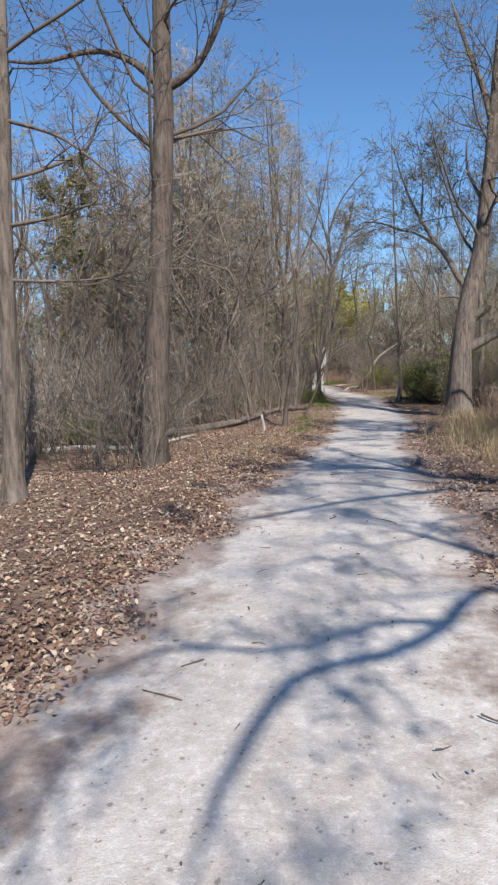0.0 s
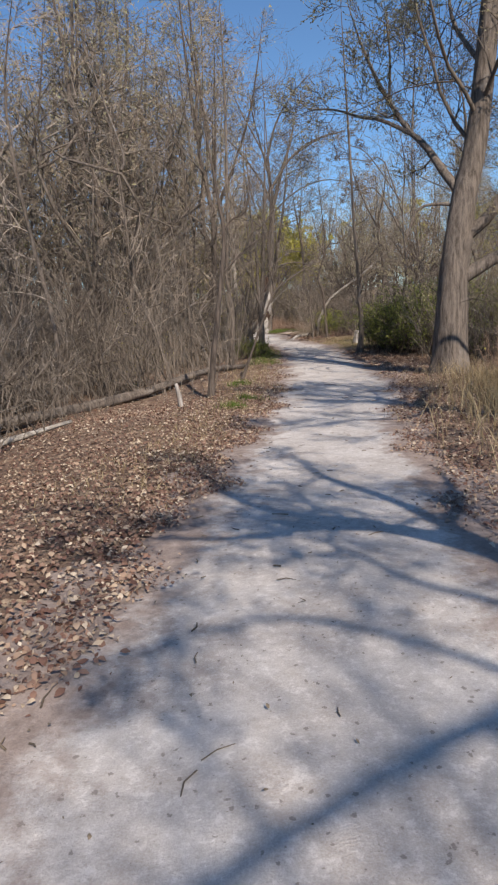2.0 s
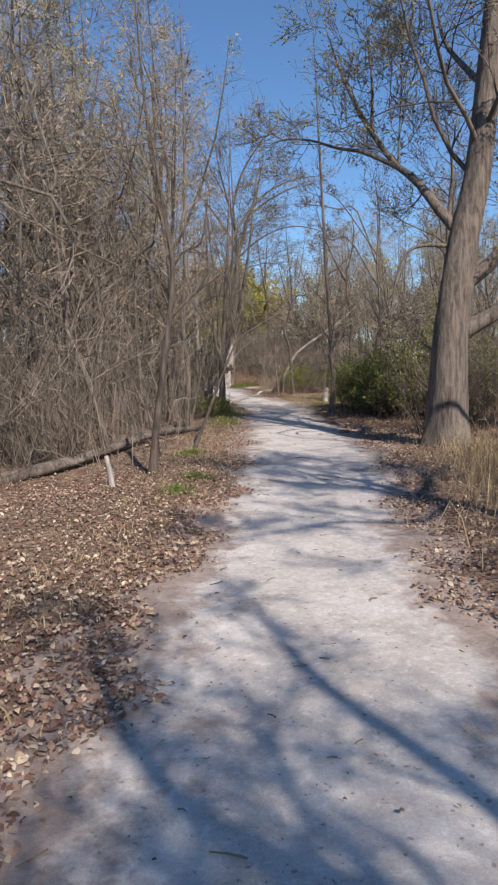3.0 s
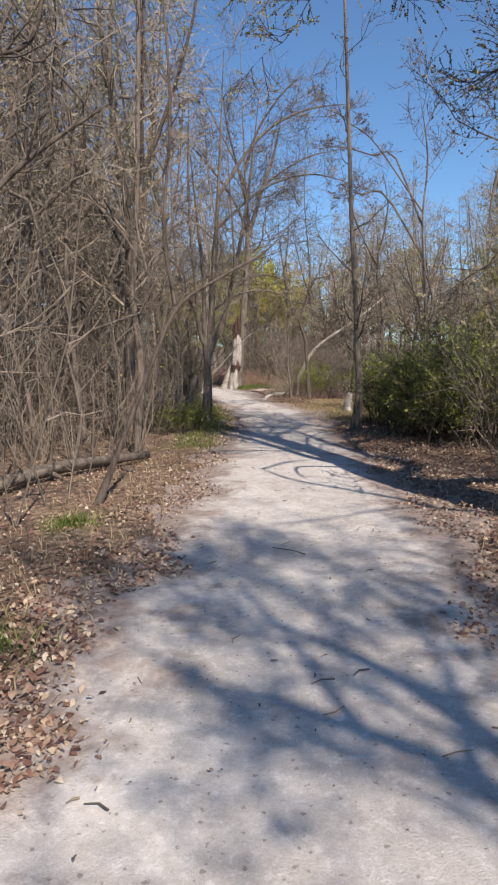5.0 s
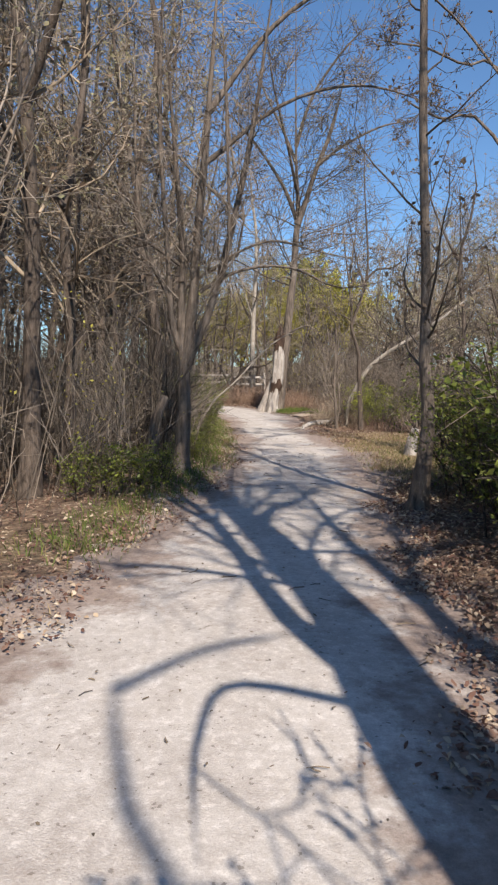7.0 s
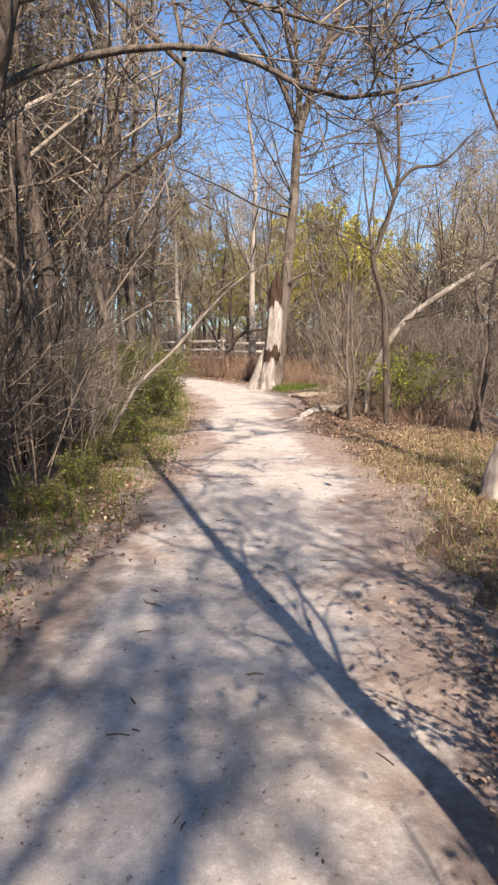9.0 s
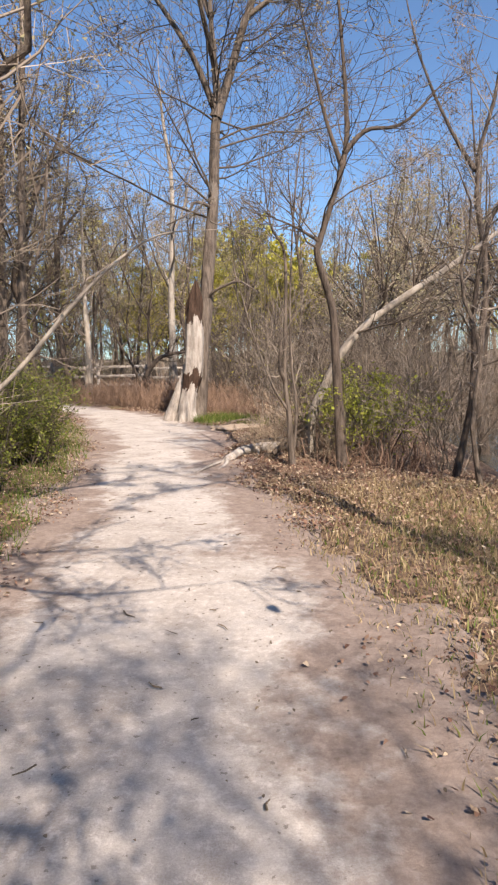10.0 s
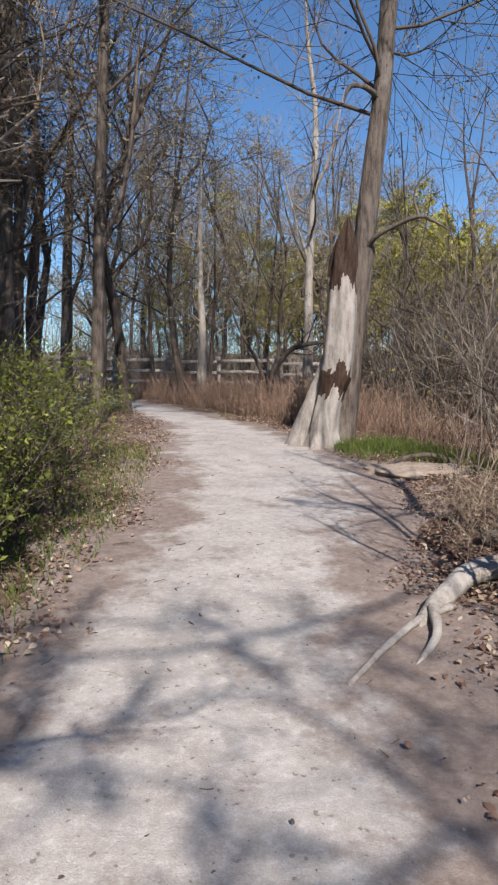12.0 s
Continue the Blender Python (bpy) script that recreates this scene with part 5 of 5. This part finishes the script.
def distant_woods(n, seed):
    """The far stand of bare trees, seen as a haze of stems and twigs."""
    rng = np.random.default_rng(seed)
    a, r = rng.random(n) * 6.2832, 34 + 75 * rng.random(n) ** 0.8
    x, y = 2 + r * np.cos(a), 25 + r * np.sin(a)
    keep = (off_path(x, y) > 6) & (y > -15)
    x, y, r = x[keep], y[keep], r[keep]
    n = len(x)
    h = 6 + 8 * rng.random(n)
    b = np.stack([x, y, land(x, y) - 0.1], -1)
    d = np.stack([rng.normal(size=n) * 0.05, rng.normal(size=n) * 0.05, np.ones(n)], -1)
    P = np.stack([b + d * (h * s)[:, None] + (rng.normal(size=(n, 3)) * 0.15 if s else 0) for s in (0, 0.33, 0.66, 1)], 1)
    Rr = (0.06 + 0.07 * rng.random((n, 1))) * np.array([[1.0, 0.75, 0.5, 0.15]])
    p1, r1 = sprout(rng, P, Rr, 10, 0.2, 1.0, 40, 3.2, 3, 0.15, 0.15, 0.5, 0.3, 0.02)
    p2, r2 = sprout(rng, p1, r1, 6, 0.2, 1.0, 42, 1.3, 2, 0.05, 0.2, 0.5, 0.4, 0.012)
    tagged(put_mesh("distant_woods", mesh_of("distant_woods", *joined([slivers(rng, P, Rr), slivers(rng, p1, r1), slivers(rng, p2, r2)]), 4), TAN_TWIG), "hazy tan-grey stand of distant bare trees", "woods", kind="stuff")


distant_woods(1500, 92)
distant_thicket(13000, 91)
# round-headed trees that close the view: yellow-green ones past the old tree, hazy ones about the clearing
for ex, ey, es in [(3.7, 66.0, 1.05), (1.0, 69.0, 1.05), (6.6, 68.0, 0.9), (-2.4, 70.0, 0.9)]:
    domes.plant(0, ex, ey, ex + ey, es)
for i, (ex, ey, es) in enumerate([(7.6, 47.0, 0.8), (13.0, 50.0, 0.95), (10.4, 55.0, 0.8), (16.5, 56.0, 0.95), (20.0, 52.0, 0.9), (9.2, 62.0, 0.9), (13.5, 64.0, 1.0), (-7.0, 62.0, 0.9), (-11.0, 60.0, 0.9),
                                  (10.5, 33.5, 0.55), (13.5, 30.0, 0.6), (12.0, 26.0, 0.55), (-6.5, 28.0, 0.85), (-3.6, 38.0, 0.85), (-8.5, 33.0, 0.95), (1.5, 74.0, 1.1)]):
    domes.plant(1 + i % 2, ex, ey, ex * 2 + ey, es)
# yellow-green trees past the old tree
for yx, yy, ys in [(1.2, 60, 0.7), (4.6, 61, 0.65), (-1.5, 57, 0.6), (-6.5, 58, 0.6)]:
    woods.plant(5, yx, yy, yx * 2.0, ys)
# green shrubs on the right and at the bend on the left
for ex, ey, es in [(5.0, 22.9, 0.8), (5.1, 24.7, 0.85), (5.35, 25.7, 0.9), (5.5, 21.6, 1.0), (5.9, 22.4, 1.2), (5.5, 22.9, 1.05), (6.6, 21.7, 1.25), (6.3, 23.6, 1.25), (7.2, 22.8, 1.25), (5.5, 24.4, 0.95), (7.9, 21.6, 1.25), (6.0, 25.3, 0.95), (6.6, 26.2, 0.9),
                   (0.35, 34.6, 0.8), (0.0, 34.2, 0.9), (0.15, 35.6, 0.75), (-0.35, 36.6, 0.85), (-0.5, 35.2, 0.85), (-0.9, 37.8, 0.8), (-0.2, 33.6, 0.7), (-1.2, 36.2, 0.9), (-1.0, 34.0, 0.8)]:
    evergreen.plant(0, ex, ey, ex * 3.1, es * 0.92)
for ex, ey, es in [(1.15, 24.3, 0.8), (1.45, 25.2, 0.7), (1.4, 28.0, 0.45), (1.3, 29.0, 0.5), (1.05, 30.2, 0.5), (0.9, 31.6, 0.6), (0.6, 32.6, 0.8), (0.55, 34.4, 0.9),
                   (-3.3, 13.2, 1.0), (-3.9, 14.2, 0.9)]:
    evergreen.plant(1, ex, ey, ey * 1.7, es)


def conifer(x, y, tall, seed):
    """A tapering evergreen: drooping sprays in whorls up a thin trunk."""
    rng = np.random.default_rng(seed)
    root = new("conifer")
    root.location = g(x, y)
    V, F, P, R = trunk_mesh([(0, 0, 0), (0.1, 0, tall * 0.5), (0, 0, tall)], 0.16, 0.02, 10, 16, 0.2)
    put_mesh("trunk", mesh_of("trunk", V, F, 4), BROWN_BARK, root)
    p1, r1 = sprout(rng, P, R, 60, 0.15, 0.99, 80, tall * 0.22, 6, -0.03, 0.08, 0.3, 0.3, 0.008, 0.8)
    p2, r2 = sprout(rng, p1, r1, 8, 0.2, 1.0, 45, tall * 0.05, 4, -0.05, 0.1, 0.5, 0.5, 0.004)
    put_mesh("branches", mesh_of("branches", *joined([tubes(p1, r1, 3), tubes(p2, r2, 3)]), 4), DARK_TWIG, root)
    c = np.concatenate([tips(rng, p2, 16, 0.05), tips(rng, p1, 10, 0.2)])
    c = c + rng.normal(size=c.shape) * 0.05
    put_mesh("foliage", mesh_of("foliage", *leaf_quads(rng, c, 0.14, 0.3, 0.45), 3), NEEDLE, root, smooth_faces=False)
    tagged(root, "dark olive-green conifer among bare trees", "conifer")


conifer(-6.3, 22.0, 8.6, 5)
conifer(-9.0, 27.0, 9.5, 6)


def hanging_nest():
    """A small dark ragged clump caught in the twigs over the path, on a long stalk."""
    root = new("hanging_nest")
    root.location = (4.67, 27.0, 2.545)
    bm = bmesh.new()
    bmesh.ops.create_icosphere(bm, subdivisions=3, radius=0.036)
    for v in bm.verts:
        v.co = Vector((v.co.x * 0.85, v.co.y * 0.85, v.co.z * 1.25)) * (1 + 0.5 * noise.noise(v.co * 40))
        v.co.z -= 0.43
    part("clump", bm, BROWN_BARK, root, "dark ragged clump of leaves")
    sv, sf, _, _ = trunk_mesh([(0, 0, 0), (0.01, 0, -0.2), (0, 0, -0.4)], 0.004, 0.004, 5, 6)
    put_mesh("stalk", mesh_of("stalk", sv, sf, 4), DARK_TWIG, root)
    tagged(root, "small dark leafy clump hanging from an arching branch", "nest")


hanging_nest()


# ---- fallen wood, stumps, posts ----
def limb_thing(name, label, pts, r0, r1, mat, seed=0, category="log", sides=12, k=18, stubs=()):
    """A fallen log or root: uneven round wood with closed ends and broken side stubs."""
    root = new(name)
    o = np.array(pts[0], float)
    root.location = o
    V, F, P, R = trunk_mesh(np.array(pts, float) - o, r0, r1, sides, k, 0.0, 0.2, seed, blunt=0.15)
    bm = bmesh.new()
    vs = [bm.verts.new(v) for v in V]
    for f in F:
        bm.faces.new([vs[i] for i in f])
    bm.faces.new(vs[:sides])
    bm.faces.new(vs[-sides:])
    bmesh.ops.recalc_face_normals(bm, faces=bm.faces)
    part("log", bm, mat, root)
    for spts, a, b in stubs:
        sv, sf, _, _ = trunk_mesh(np.array(spts, float) - o, a, b, 7, 8, 0.2, 0.1, seed + 3)
        put_mesh("stub", mesh_of("stub", sv, sf, 4), mat, root)
    return tagged(root, label, category)


def lie(x, y, up=0.0):
    return (x, y, height(x, y) + up)


limb_thing("fallen_log", "long fallen grey log lying in the thicket", [lie(-3.9, 13.4, 0.08), lie(-2.4, 15.4, 0.14), lie(-1.0, 17.4, 0.12), lie(0.2, 19.4, 0.12), lie(1.0, 21.2, 0.08)], 0.11, 0.06, GREY_BARK, 1,
           stubs=[([lie(-1.0, 17.4, 0.12), lie(-1.1, 17.2, 0.4), lie(-1.3, 17.0, 0.7)], 0.03, 0.01), ([lie(0.2, 19.4, 0.12), lie(0.45, 19.3, 0.0)], 0.03, 0.015)])
limb_thing("fallen_log", "pale fallen branch on the woodland floor", [lie(-4.6, 10.6, 0.06), lie(-3.4, 11.8, 0.1), lie(-2.3, 13.0, 0.08), lie(-1.4, 14.4, 0.07)], 0.06, 0.035, PALE_BARK, 2)
limb_thing("stump", "short pale broken stake by the path", [lie(0.02, 15.7, -0.05), lie(0.01, 15.7, 0.15), lie(-0.03, 15.72, 0.4)], 0.045, 0.03, BARE_WOOD, 3, "stump", k=8)
limb_thing("stump", "weathered broken tree stump in dry grass", [lie(5.0, 29.0, -0.06), lie(5.02, 29.0, 0.2), lie(5.08, 29.0, 0.5)], 0.12, 0.07, BARE_WOOD, 4, "stump", k=10)
limb_thing("stump", "broken grey trunk stub leaning in the thicket", [lie(1.12, 26.3, -0.05), (1.2, 26.3, 0.45), (1.33, 26.35, 0.85)], 0.11, 0.05, GREY_BARK, 5, "stump", k=10)
limb_thing("post", "short pale wooden post on the pond bank", [lie(3.95, 42.1, -0.1), lie(3.95, 42.1, 0.2), lie(3.95, 42.1, 0.45)], 0.06, 0.055, BARE_WOOD, 6, "post", k=6)
limb_thing("fallen_log", "weathered pale log with roots at the path edge", [lie(3.02, 34.5, 0.0), lie(3.15, 34.75, 0.05), lie(3.35, 35.05, 0.07), lie(3.75, 35.2, 0.06), lie(4.3, 35.2, 0.04)], 0.03, 0.085, BARE_WOOD, 7,
           stubs=[([lie(3.1, 34.6, 0.05), lie(3.1, 34.35, 0.03), lie(3.0, 34.1, 0.0)], 0.03, 0.012), ([lie(3.5, 35.1, 0.06), lie(3.52, 34.9, 0.03), lie(3.5, 34.75, 0.0)], 0.025, 0.012)])
limb_thing("root", "exposed pale root crossing the trodden soil", [lie(2.75, 33.9, 0.0), lie(2.9, 34.25, 0.025), lie(3.05, 34.55, 0.03), lie(3.2, 34.7, 0.03)], 0.01, 0.022, BARE_WOOD, 8, "root")
limb_thing("fallen_log", "short grey logs stacked in the brush", [lie(3.45, 35.75, 0.04), lie(3.9, 35.65, 0.07), lie(4.4, 35.75, 0.06)], 0.06, 0.05, GREY_BARK, 9)
limb_thing("fallen_log", "dark broken branch in the brush pile", [lie(3.7, 34.6, 0.05), lie(4.0, 34.7, 0.3), lie(4.5, 34.9, 0.5)], 0.035, 0.02, BROWN_BARK, 10)
limb_thing("root", "curved root ridge on the sandy mound", [lie(2.7, 38.5, 0.0), lie(3.0, 38.75, 0.08), lie(3.35, 38.8, 0.09), lie(3.75, 38.5, -0.02)], 0.02, 0.025, GREY_BARK, 11, "root")
limb_thing("fallen_log", "grey fallen trunk lying by the pond", [lie(4.2, 44.0, 0.1), lie(5.2, 43.0, 0.3), lie(6.3, 41.8, 0.3)], 0.07, 0.05, PALE_BARK, 12)


def mound():
    """A low sandy bank between roots at the path edge."""
    bm = bmesh.new()
    bmesh.ops.create_icosphere(bm, subdivisions=4, radius=1.0)
    for v in bm.verts:
        n = noise.noise(v.co * 2.2) * 0.25 + noise.noise(v.co * 6) * 0.08
        v.co = Vector((v.co.x * 0.62, v.co.y * 0.45, v.co.z * 0.08)) * (1 + n)
    part_ob = part("sand_mound", bm, SAND, None)
    part_ob.location = lie(3.2, 38.5, -0.03)
    tagged(part_ob, "low mound of pale bare sand at the path edge", "mound")


SAND, _nt, _b = material("bare_sand", 0.95)
_nt.links.new(ramp(_nt, noise_tex(_nt, coords(_nt), 22, 6, 0.7), [(0.3, (0.27, 0.21, 0.165)), (0.7, (0.47, 0.39, 0.32))]), _b.inputs["Base Color"])
bump(_nt, _b, noise_tex(_nt, coords(_nt), 30, 6), 0.5, 0.01)
mound()


def fence():
    """A three-rail wooden fence beyond the bend."""
    root = new("rail_fence")
    root.location = lie(-5, 54.5)
    x0, x1, y = -12.0, 0.6, 54.5
    n = 6
    for i in range(n + 1):
        x = x0 + (x1 - x0) * i / n
        bm = bmesh.new()
        bmesh.ops.create_cube(bm, size=1)
        bmesh.ops.scale(bm, verts=bm.verts, vec=(0.13, 0.13, 1.65))
        bmesh.ops.bevel(bm, geom=bm.edges[:], offset=0.012, segments=1)
        ob = part("post", bm, BARE_WOOD, root)
        ob.location = Vector((x, y, height(x, y) + 0.75)) - root.location
        if i == n:
            break
        xm, w = x + (x1 - x0) / n / 2, (x1 - x0) / n
        for h in (0.6, 1.0, 1.4):
            bm = bmesh.new()
            bmesh.ops.create_cube(bm, size=1)
            bmesh.ops.scale(bm, verts=bm.verts, vec=(w + 0.1, 0.045, 0.11))
            bmesh.ops.bevel(bm, geom=bm.edges[:], offset=0.01, segments=1)
            ob = part("rail", bm, BARE_WOOD, root)
            ob.location = Vector((xm, y - 0.085, height(xm, y) + h)) - root.location
            ob.rotation_euler = (0, math.radians([0.6, -0.5, 0.2][i % 3]), 0)
    tagged(root, "weathered wooden post-and-rail fence beyond the bend", "fence")


fence()


def undergrowth(n, label, spot, low, high, mat, seed, lean=0.3, thin=1.0):
    """Countless dry stems and side shoots, each rooted where spot(rng, n) puts it."""
    rng = np.random.default_rng(seed)
    x, y = spot(rng, n)
    keep = (off_path(x, y) > 0.35) & np.array([all(math.hypot(px - a, py - c) > 0.45 for a, c, _ in KEEP) for px, py in zip(x, y)])
    x, y = x[keep], y[keep]
    n = len(x)
    h = low + (high - low) * rng.random(n) ** 1.6
    d = np.stack([rng.normal(size=n) * lean, rng.normal(size=n) * lean, np.ones(n)], -1)
    base = np.stack([x, y, land(x, y) - 0.04], -1)
    bend = rng.normal(size=(n, 3)) * 0.1 * h[:, None]
    P = np.stack([base, base + d * h[:, None] * 0.5 + bend, base + d * h[:, None]], 1)
    Rr = thin * (0.005 + 0.007 * rng.random((n, 1)) ** 2) * np.array([[1.0, 0.75, 0.4]])
    p2, r2 = sprout(rng, P, Rr, 6, 0.2, 1.0, 48, 0.35 * (low + high) / 2, 4, 0.06, 0.34, 0.6, 0.4, 0.003)
    tagged(put_mesh("undergrowth", mesh_of("undergrowth", *joined([tubes(P, Rr, 3), slivers(rng, p2, r2)]), 4), mat), label, "undergrowth", kind="stuff")


def beside(right, y0, y1, d0, d1, power=1.0):
    def spot(rng, n):
        y = y0 + (y1 - y0) * rng.random(n)
        d = d0 + (d1 - d0) * rng.random(n) ** power
        return (edge_right(y) + d, y) if right else (edge_left(y) - d, y)
    return spot


undergrowth(4200, "knee-high reddish-brown dry stems along the path bend", beside(True, 42.0, 52, 0.4, 4.5), 0.3, 0.95, RED_TWIG, 81)
undergrowth(1100, "tall thin grey-brown saplings crowding the thicket", beside(False, 17, 34, 1.1, 8.0), 0.8, 3.4, THICKET_TWIG, 82, 0.16, 1.0)
undergrowth(800, "dark tangle of thin stems beyond the leafy bank", beside(False, 10, 20, 2.9, 8.0), 0.6, 2.6, THICKET_TWIG, 85, 0.3)
undergrowth(1400, "low brown dry stems below the large tree", beside(True, 9, 16.4, 1.6, 3.8), 0.3, 1.0, RED_TWIG, 83)
undergrowth(800, "low dry stems along the pond bank", beside(True, 33.5, 42, 0.9, 2.6), 0.2, 0.55, RED_TWIG, 84)


# ---- what lies on the ground ----
def litter(name, n, x0, x1, y0, y1, near, far, size, mat, label, seed, lift=0.012, power=1.6, right=None):
    rng = np.random.default_rng(seed)
    y = y0 + (y1 - y0) * rng.random(n)
    side = rng.random(n) < 0.5 if right is None else np.full(n, right)
    d = near + (far - near) * rng.random(n) ** power
    d = d + 0.12 * np.sin(y * 2.9 + 3 * side) + 0.08 * np.sin(y * 7.1 + 1) + 0.08 * rng.normal(size=n) + 0.05
    x = np.where(side, edge_right(y) + d, edge_left(y) - d)
    c = np.stack([x, y, land(x, y) + lift + 0.02 * rng.random(n)], -1)
    V, F = curled_leaves(rng, c, size)
    tagged(put_mesh(name, mesh_of(name, V, F, 3), mat, smooth_faces=False), label, "leaf litter", kind="stuff")


litter("fallen_leaves", 50000, 0, 0, 2.0, 17, -0.05, 3.8, 0.031, DEAD_LEAF, "tan and brown fallen leaves on the bank", 61, right=False, power=1.7)
litter("fallen_leaves", 27000, 0, 0, 3.0, 20, -0.05, 3.2, 0.031, DEAD_LEAF, "brown fallen leaves under the large tree", 62, right=True, power=1.7)
litter("fallen_leaves", 26000, 0, 0, 17, 46, -0.05, 3.0, 0.031, DEAD_LEAF, "brown fallen leaves under the thicket", 63, right=False, power=1.7)
litter("fallen_leaves", 14000, 0, 0, 20, 26, 0.0, 3.2, 0.031, DEAD_LEAF, "dark brown fallen leaves below the evergreen shrubs", 64, right=True, power=1.7)
litter("fallen_leaves", 7000, 0, 0, 26, 31, 0.25, 3.4, 0.029, DEAD_LEAF, "tan fallen leaves strewn in the dry verge grass", 68, right=True, power=0.9)
litter("fallen_leaves", 27000, 0, 0, 31, 44, 0.1, 3.4, 0.031, DEAD_LEAF, "tan fallen leaves on the pond bank", 69, right=True, power=1.6)
litter("fallen_leaves", 9000, 0, 0, 1.5, 44, -0.25, 0.25, 0.022, DEAD_LEAF, "thin scatter of fallen leaves on the path edge", 67, 0.016, 0.5)
litter("stray_leaves", 1600, 0, 0, 1.5, 42, -1.3, 0.0, 0.013, CHIP, "small stray leaf bits on the path", 65, 0.016, 0.7)


def path_twigs():
    """Short broken twigs strewn over the path."""
    rng = np.random.default_rng(66)
    n = 420
    y = 1.5 + 40 * rng.random(n)
    x = edge_left(y) + (edge_right(y) - edge_left(y)) * rng.random(n)
    a = rng.random(n) * 6.28
    L = 0.03 + 0.09 * rng.random(n) ** 2.5
    pts = []
    for s in (-0.5, 0, 0.5):
        b = a + s * rng.normal(size=n) * 0.8
        px, py = x + np.cos(b) * L * s, y + np.sin(b) * L * s
        pts.append(np.stack([px, py, land(px, py) + 0.020], -1))
    P = np.stack(pts, 1)
    R = (0.002 + 0.003 * rng.random((n, 1))) * np.array([[1, 0.9, 0.6]])
    tagged(put_mesh("twig_litter", mesh_of("twig_litter", *tubes(P, R, 4), 4), CHIP), "small broken twigs strewn on the pale path", "twigs", kind="stuff")


path_twigs()
for tx, ty, ta, tl in [(2.57, 16.87, 2.4, 0.28), (3.87, 31.1, 1.9, 0.45), (3.95, 30.85, 1.5, 0.3), (1.61, 6.14, 2.2, 0.3), (0.39, 3.3, 2.7, 0.2), (1.2, 6.3, 1.2, 0.16)]:
    limb_thing("twig", "dark broken twig lying on the path", [lie(tx - math.cos(ta) * tl / 2, ty - math.sin(ta) * tl / 2, 0.018), lie(tx + 0.03, ty - 0.02, 0.024), lie(tx + math.cos(ta) * tl * 0.3 - 0.02, ty + math.sin(ta) * tl * 0.3, 0.022), lie(tx + math.cos(ta) * tl / 2, ty + math.sin(ta) * tl / 2, 0.018)],
               0.0045, 0.0025, BROWN_BARK, 3, "twig", 6, 6)


def grass(name, n, spots, tall, mat, label, seed):
    """Blades of grass, thick round the spots (x, y, radius)."""
    rng = np.random.default_rng(seed)
    s = np.array(spots)[rng.integers(0, len(spots), n)]
    x, y = s[:, 0] + rng.normal(size=n) * s[:, 2], s[:, 1] + rng.normal(size=n) * s[:, 2]
    keep = off_path(x, y) > -0.05
    x, y = x[keep], y[keep]
    n = len(x)
    h = tall * (0.4 + 0.9 * rng.random(n))
    a, w = rng.random(n) * 6.28, 0.002 + 0.003 * rng.random(n)
    out = rng.normal(size=(n, 2)) * 0.5 * h[:, None]
    z = land(x, y)
    b = np.stack([x, y, z - 0.01], -1)
    s1 = np.stack([np.cos(a) * w, np.sin(a) * w, np.zeros(n)], -1)
    midp = b + np.stack([out[:, 0] * 0.35, out[:, 1] * 0.35, h * 0.6], -1)
    tip = b + np.stack([out[:, 0], out[:, 1], h], -1)
    V = np.stack([b - s1, b + s1, midp + s1 * 0.7, midp - s1 * 0.7, tip], 1).reshape(-1, 3)
    i = np.arange(n)[:, None] * 5
    F = np.concatenate([i + [0, 1, 2], i + [0, 2, 3], i + [3, 2, 4]], 1).reshape(-1, 3)
    tagged(put_mesh(name, mesh_of(name, V, F, 3), mat, smooth_faces=False), label, "grass", kind="stuff")


def along(side, y0, y1, step, d, r):
    return [((edge_right(y) + d) if side else (edge_left(y) - d), y, r) for y in np.arange(y0, y1, step)]


grass("green_grass", 9000, along(0, 22.5, 40, 0.7, 0.4, 0.25) + [(0.95, 17.6, 0.12), (0.9, 14.6, 0.1), (1.1, 15.4, 0.1)], 0.10, GRASS, "fresh green grass along the verge", 71)
grass("green_grass", 5000, [(2.35, 39.9, 0.2), (2.7, 39.7, 0.22), (3.1, 39.5, 0.25), (3.6, 39.2, 0.25), (1.6, 40.3, 0.15), (4.0, 38.8, 0.3)], 0.16, GRASS, "bright green grass round the old tree", 72)
grass("dry_grass", 2600, along(0, 10, 22, 0.6, 0.6, 0.35), 0.09, STRAW, "sparse dry grass on the leafy bank", 76)
grass("dry_grass", 22000, along(1, 26, 33, 0.5, 0.9, 0.5) + along(1, 26, 33, 0.5, 1.8, 0.6), 0.07, STRAW, "dry tan grass on the verges", 73)
grass("green_grass", 9000, along(1, 26, 31.5, 0.5, 1.3, 0.6), 0.06, GRASS, "thin green grass on the sunny verge", 74)
grass("dry_grass", 5000, along(1, 9, 17, 0.5, 1.5, 0.5), 0.3, STRAW, "tall dry grass below the large tree", 75)
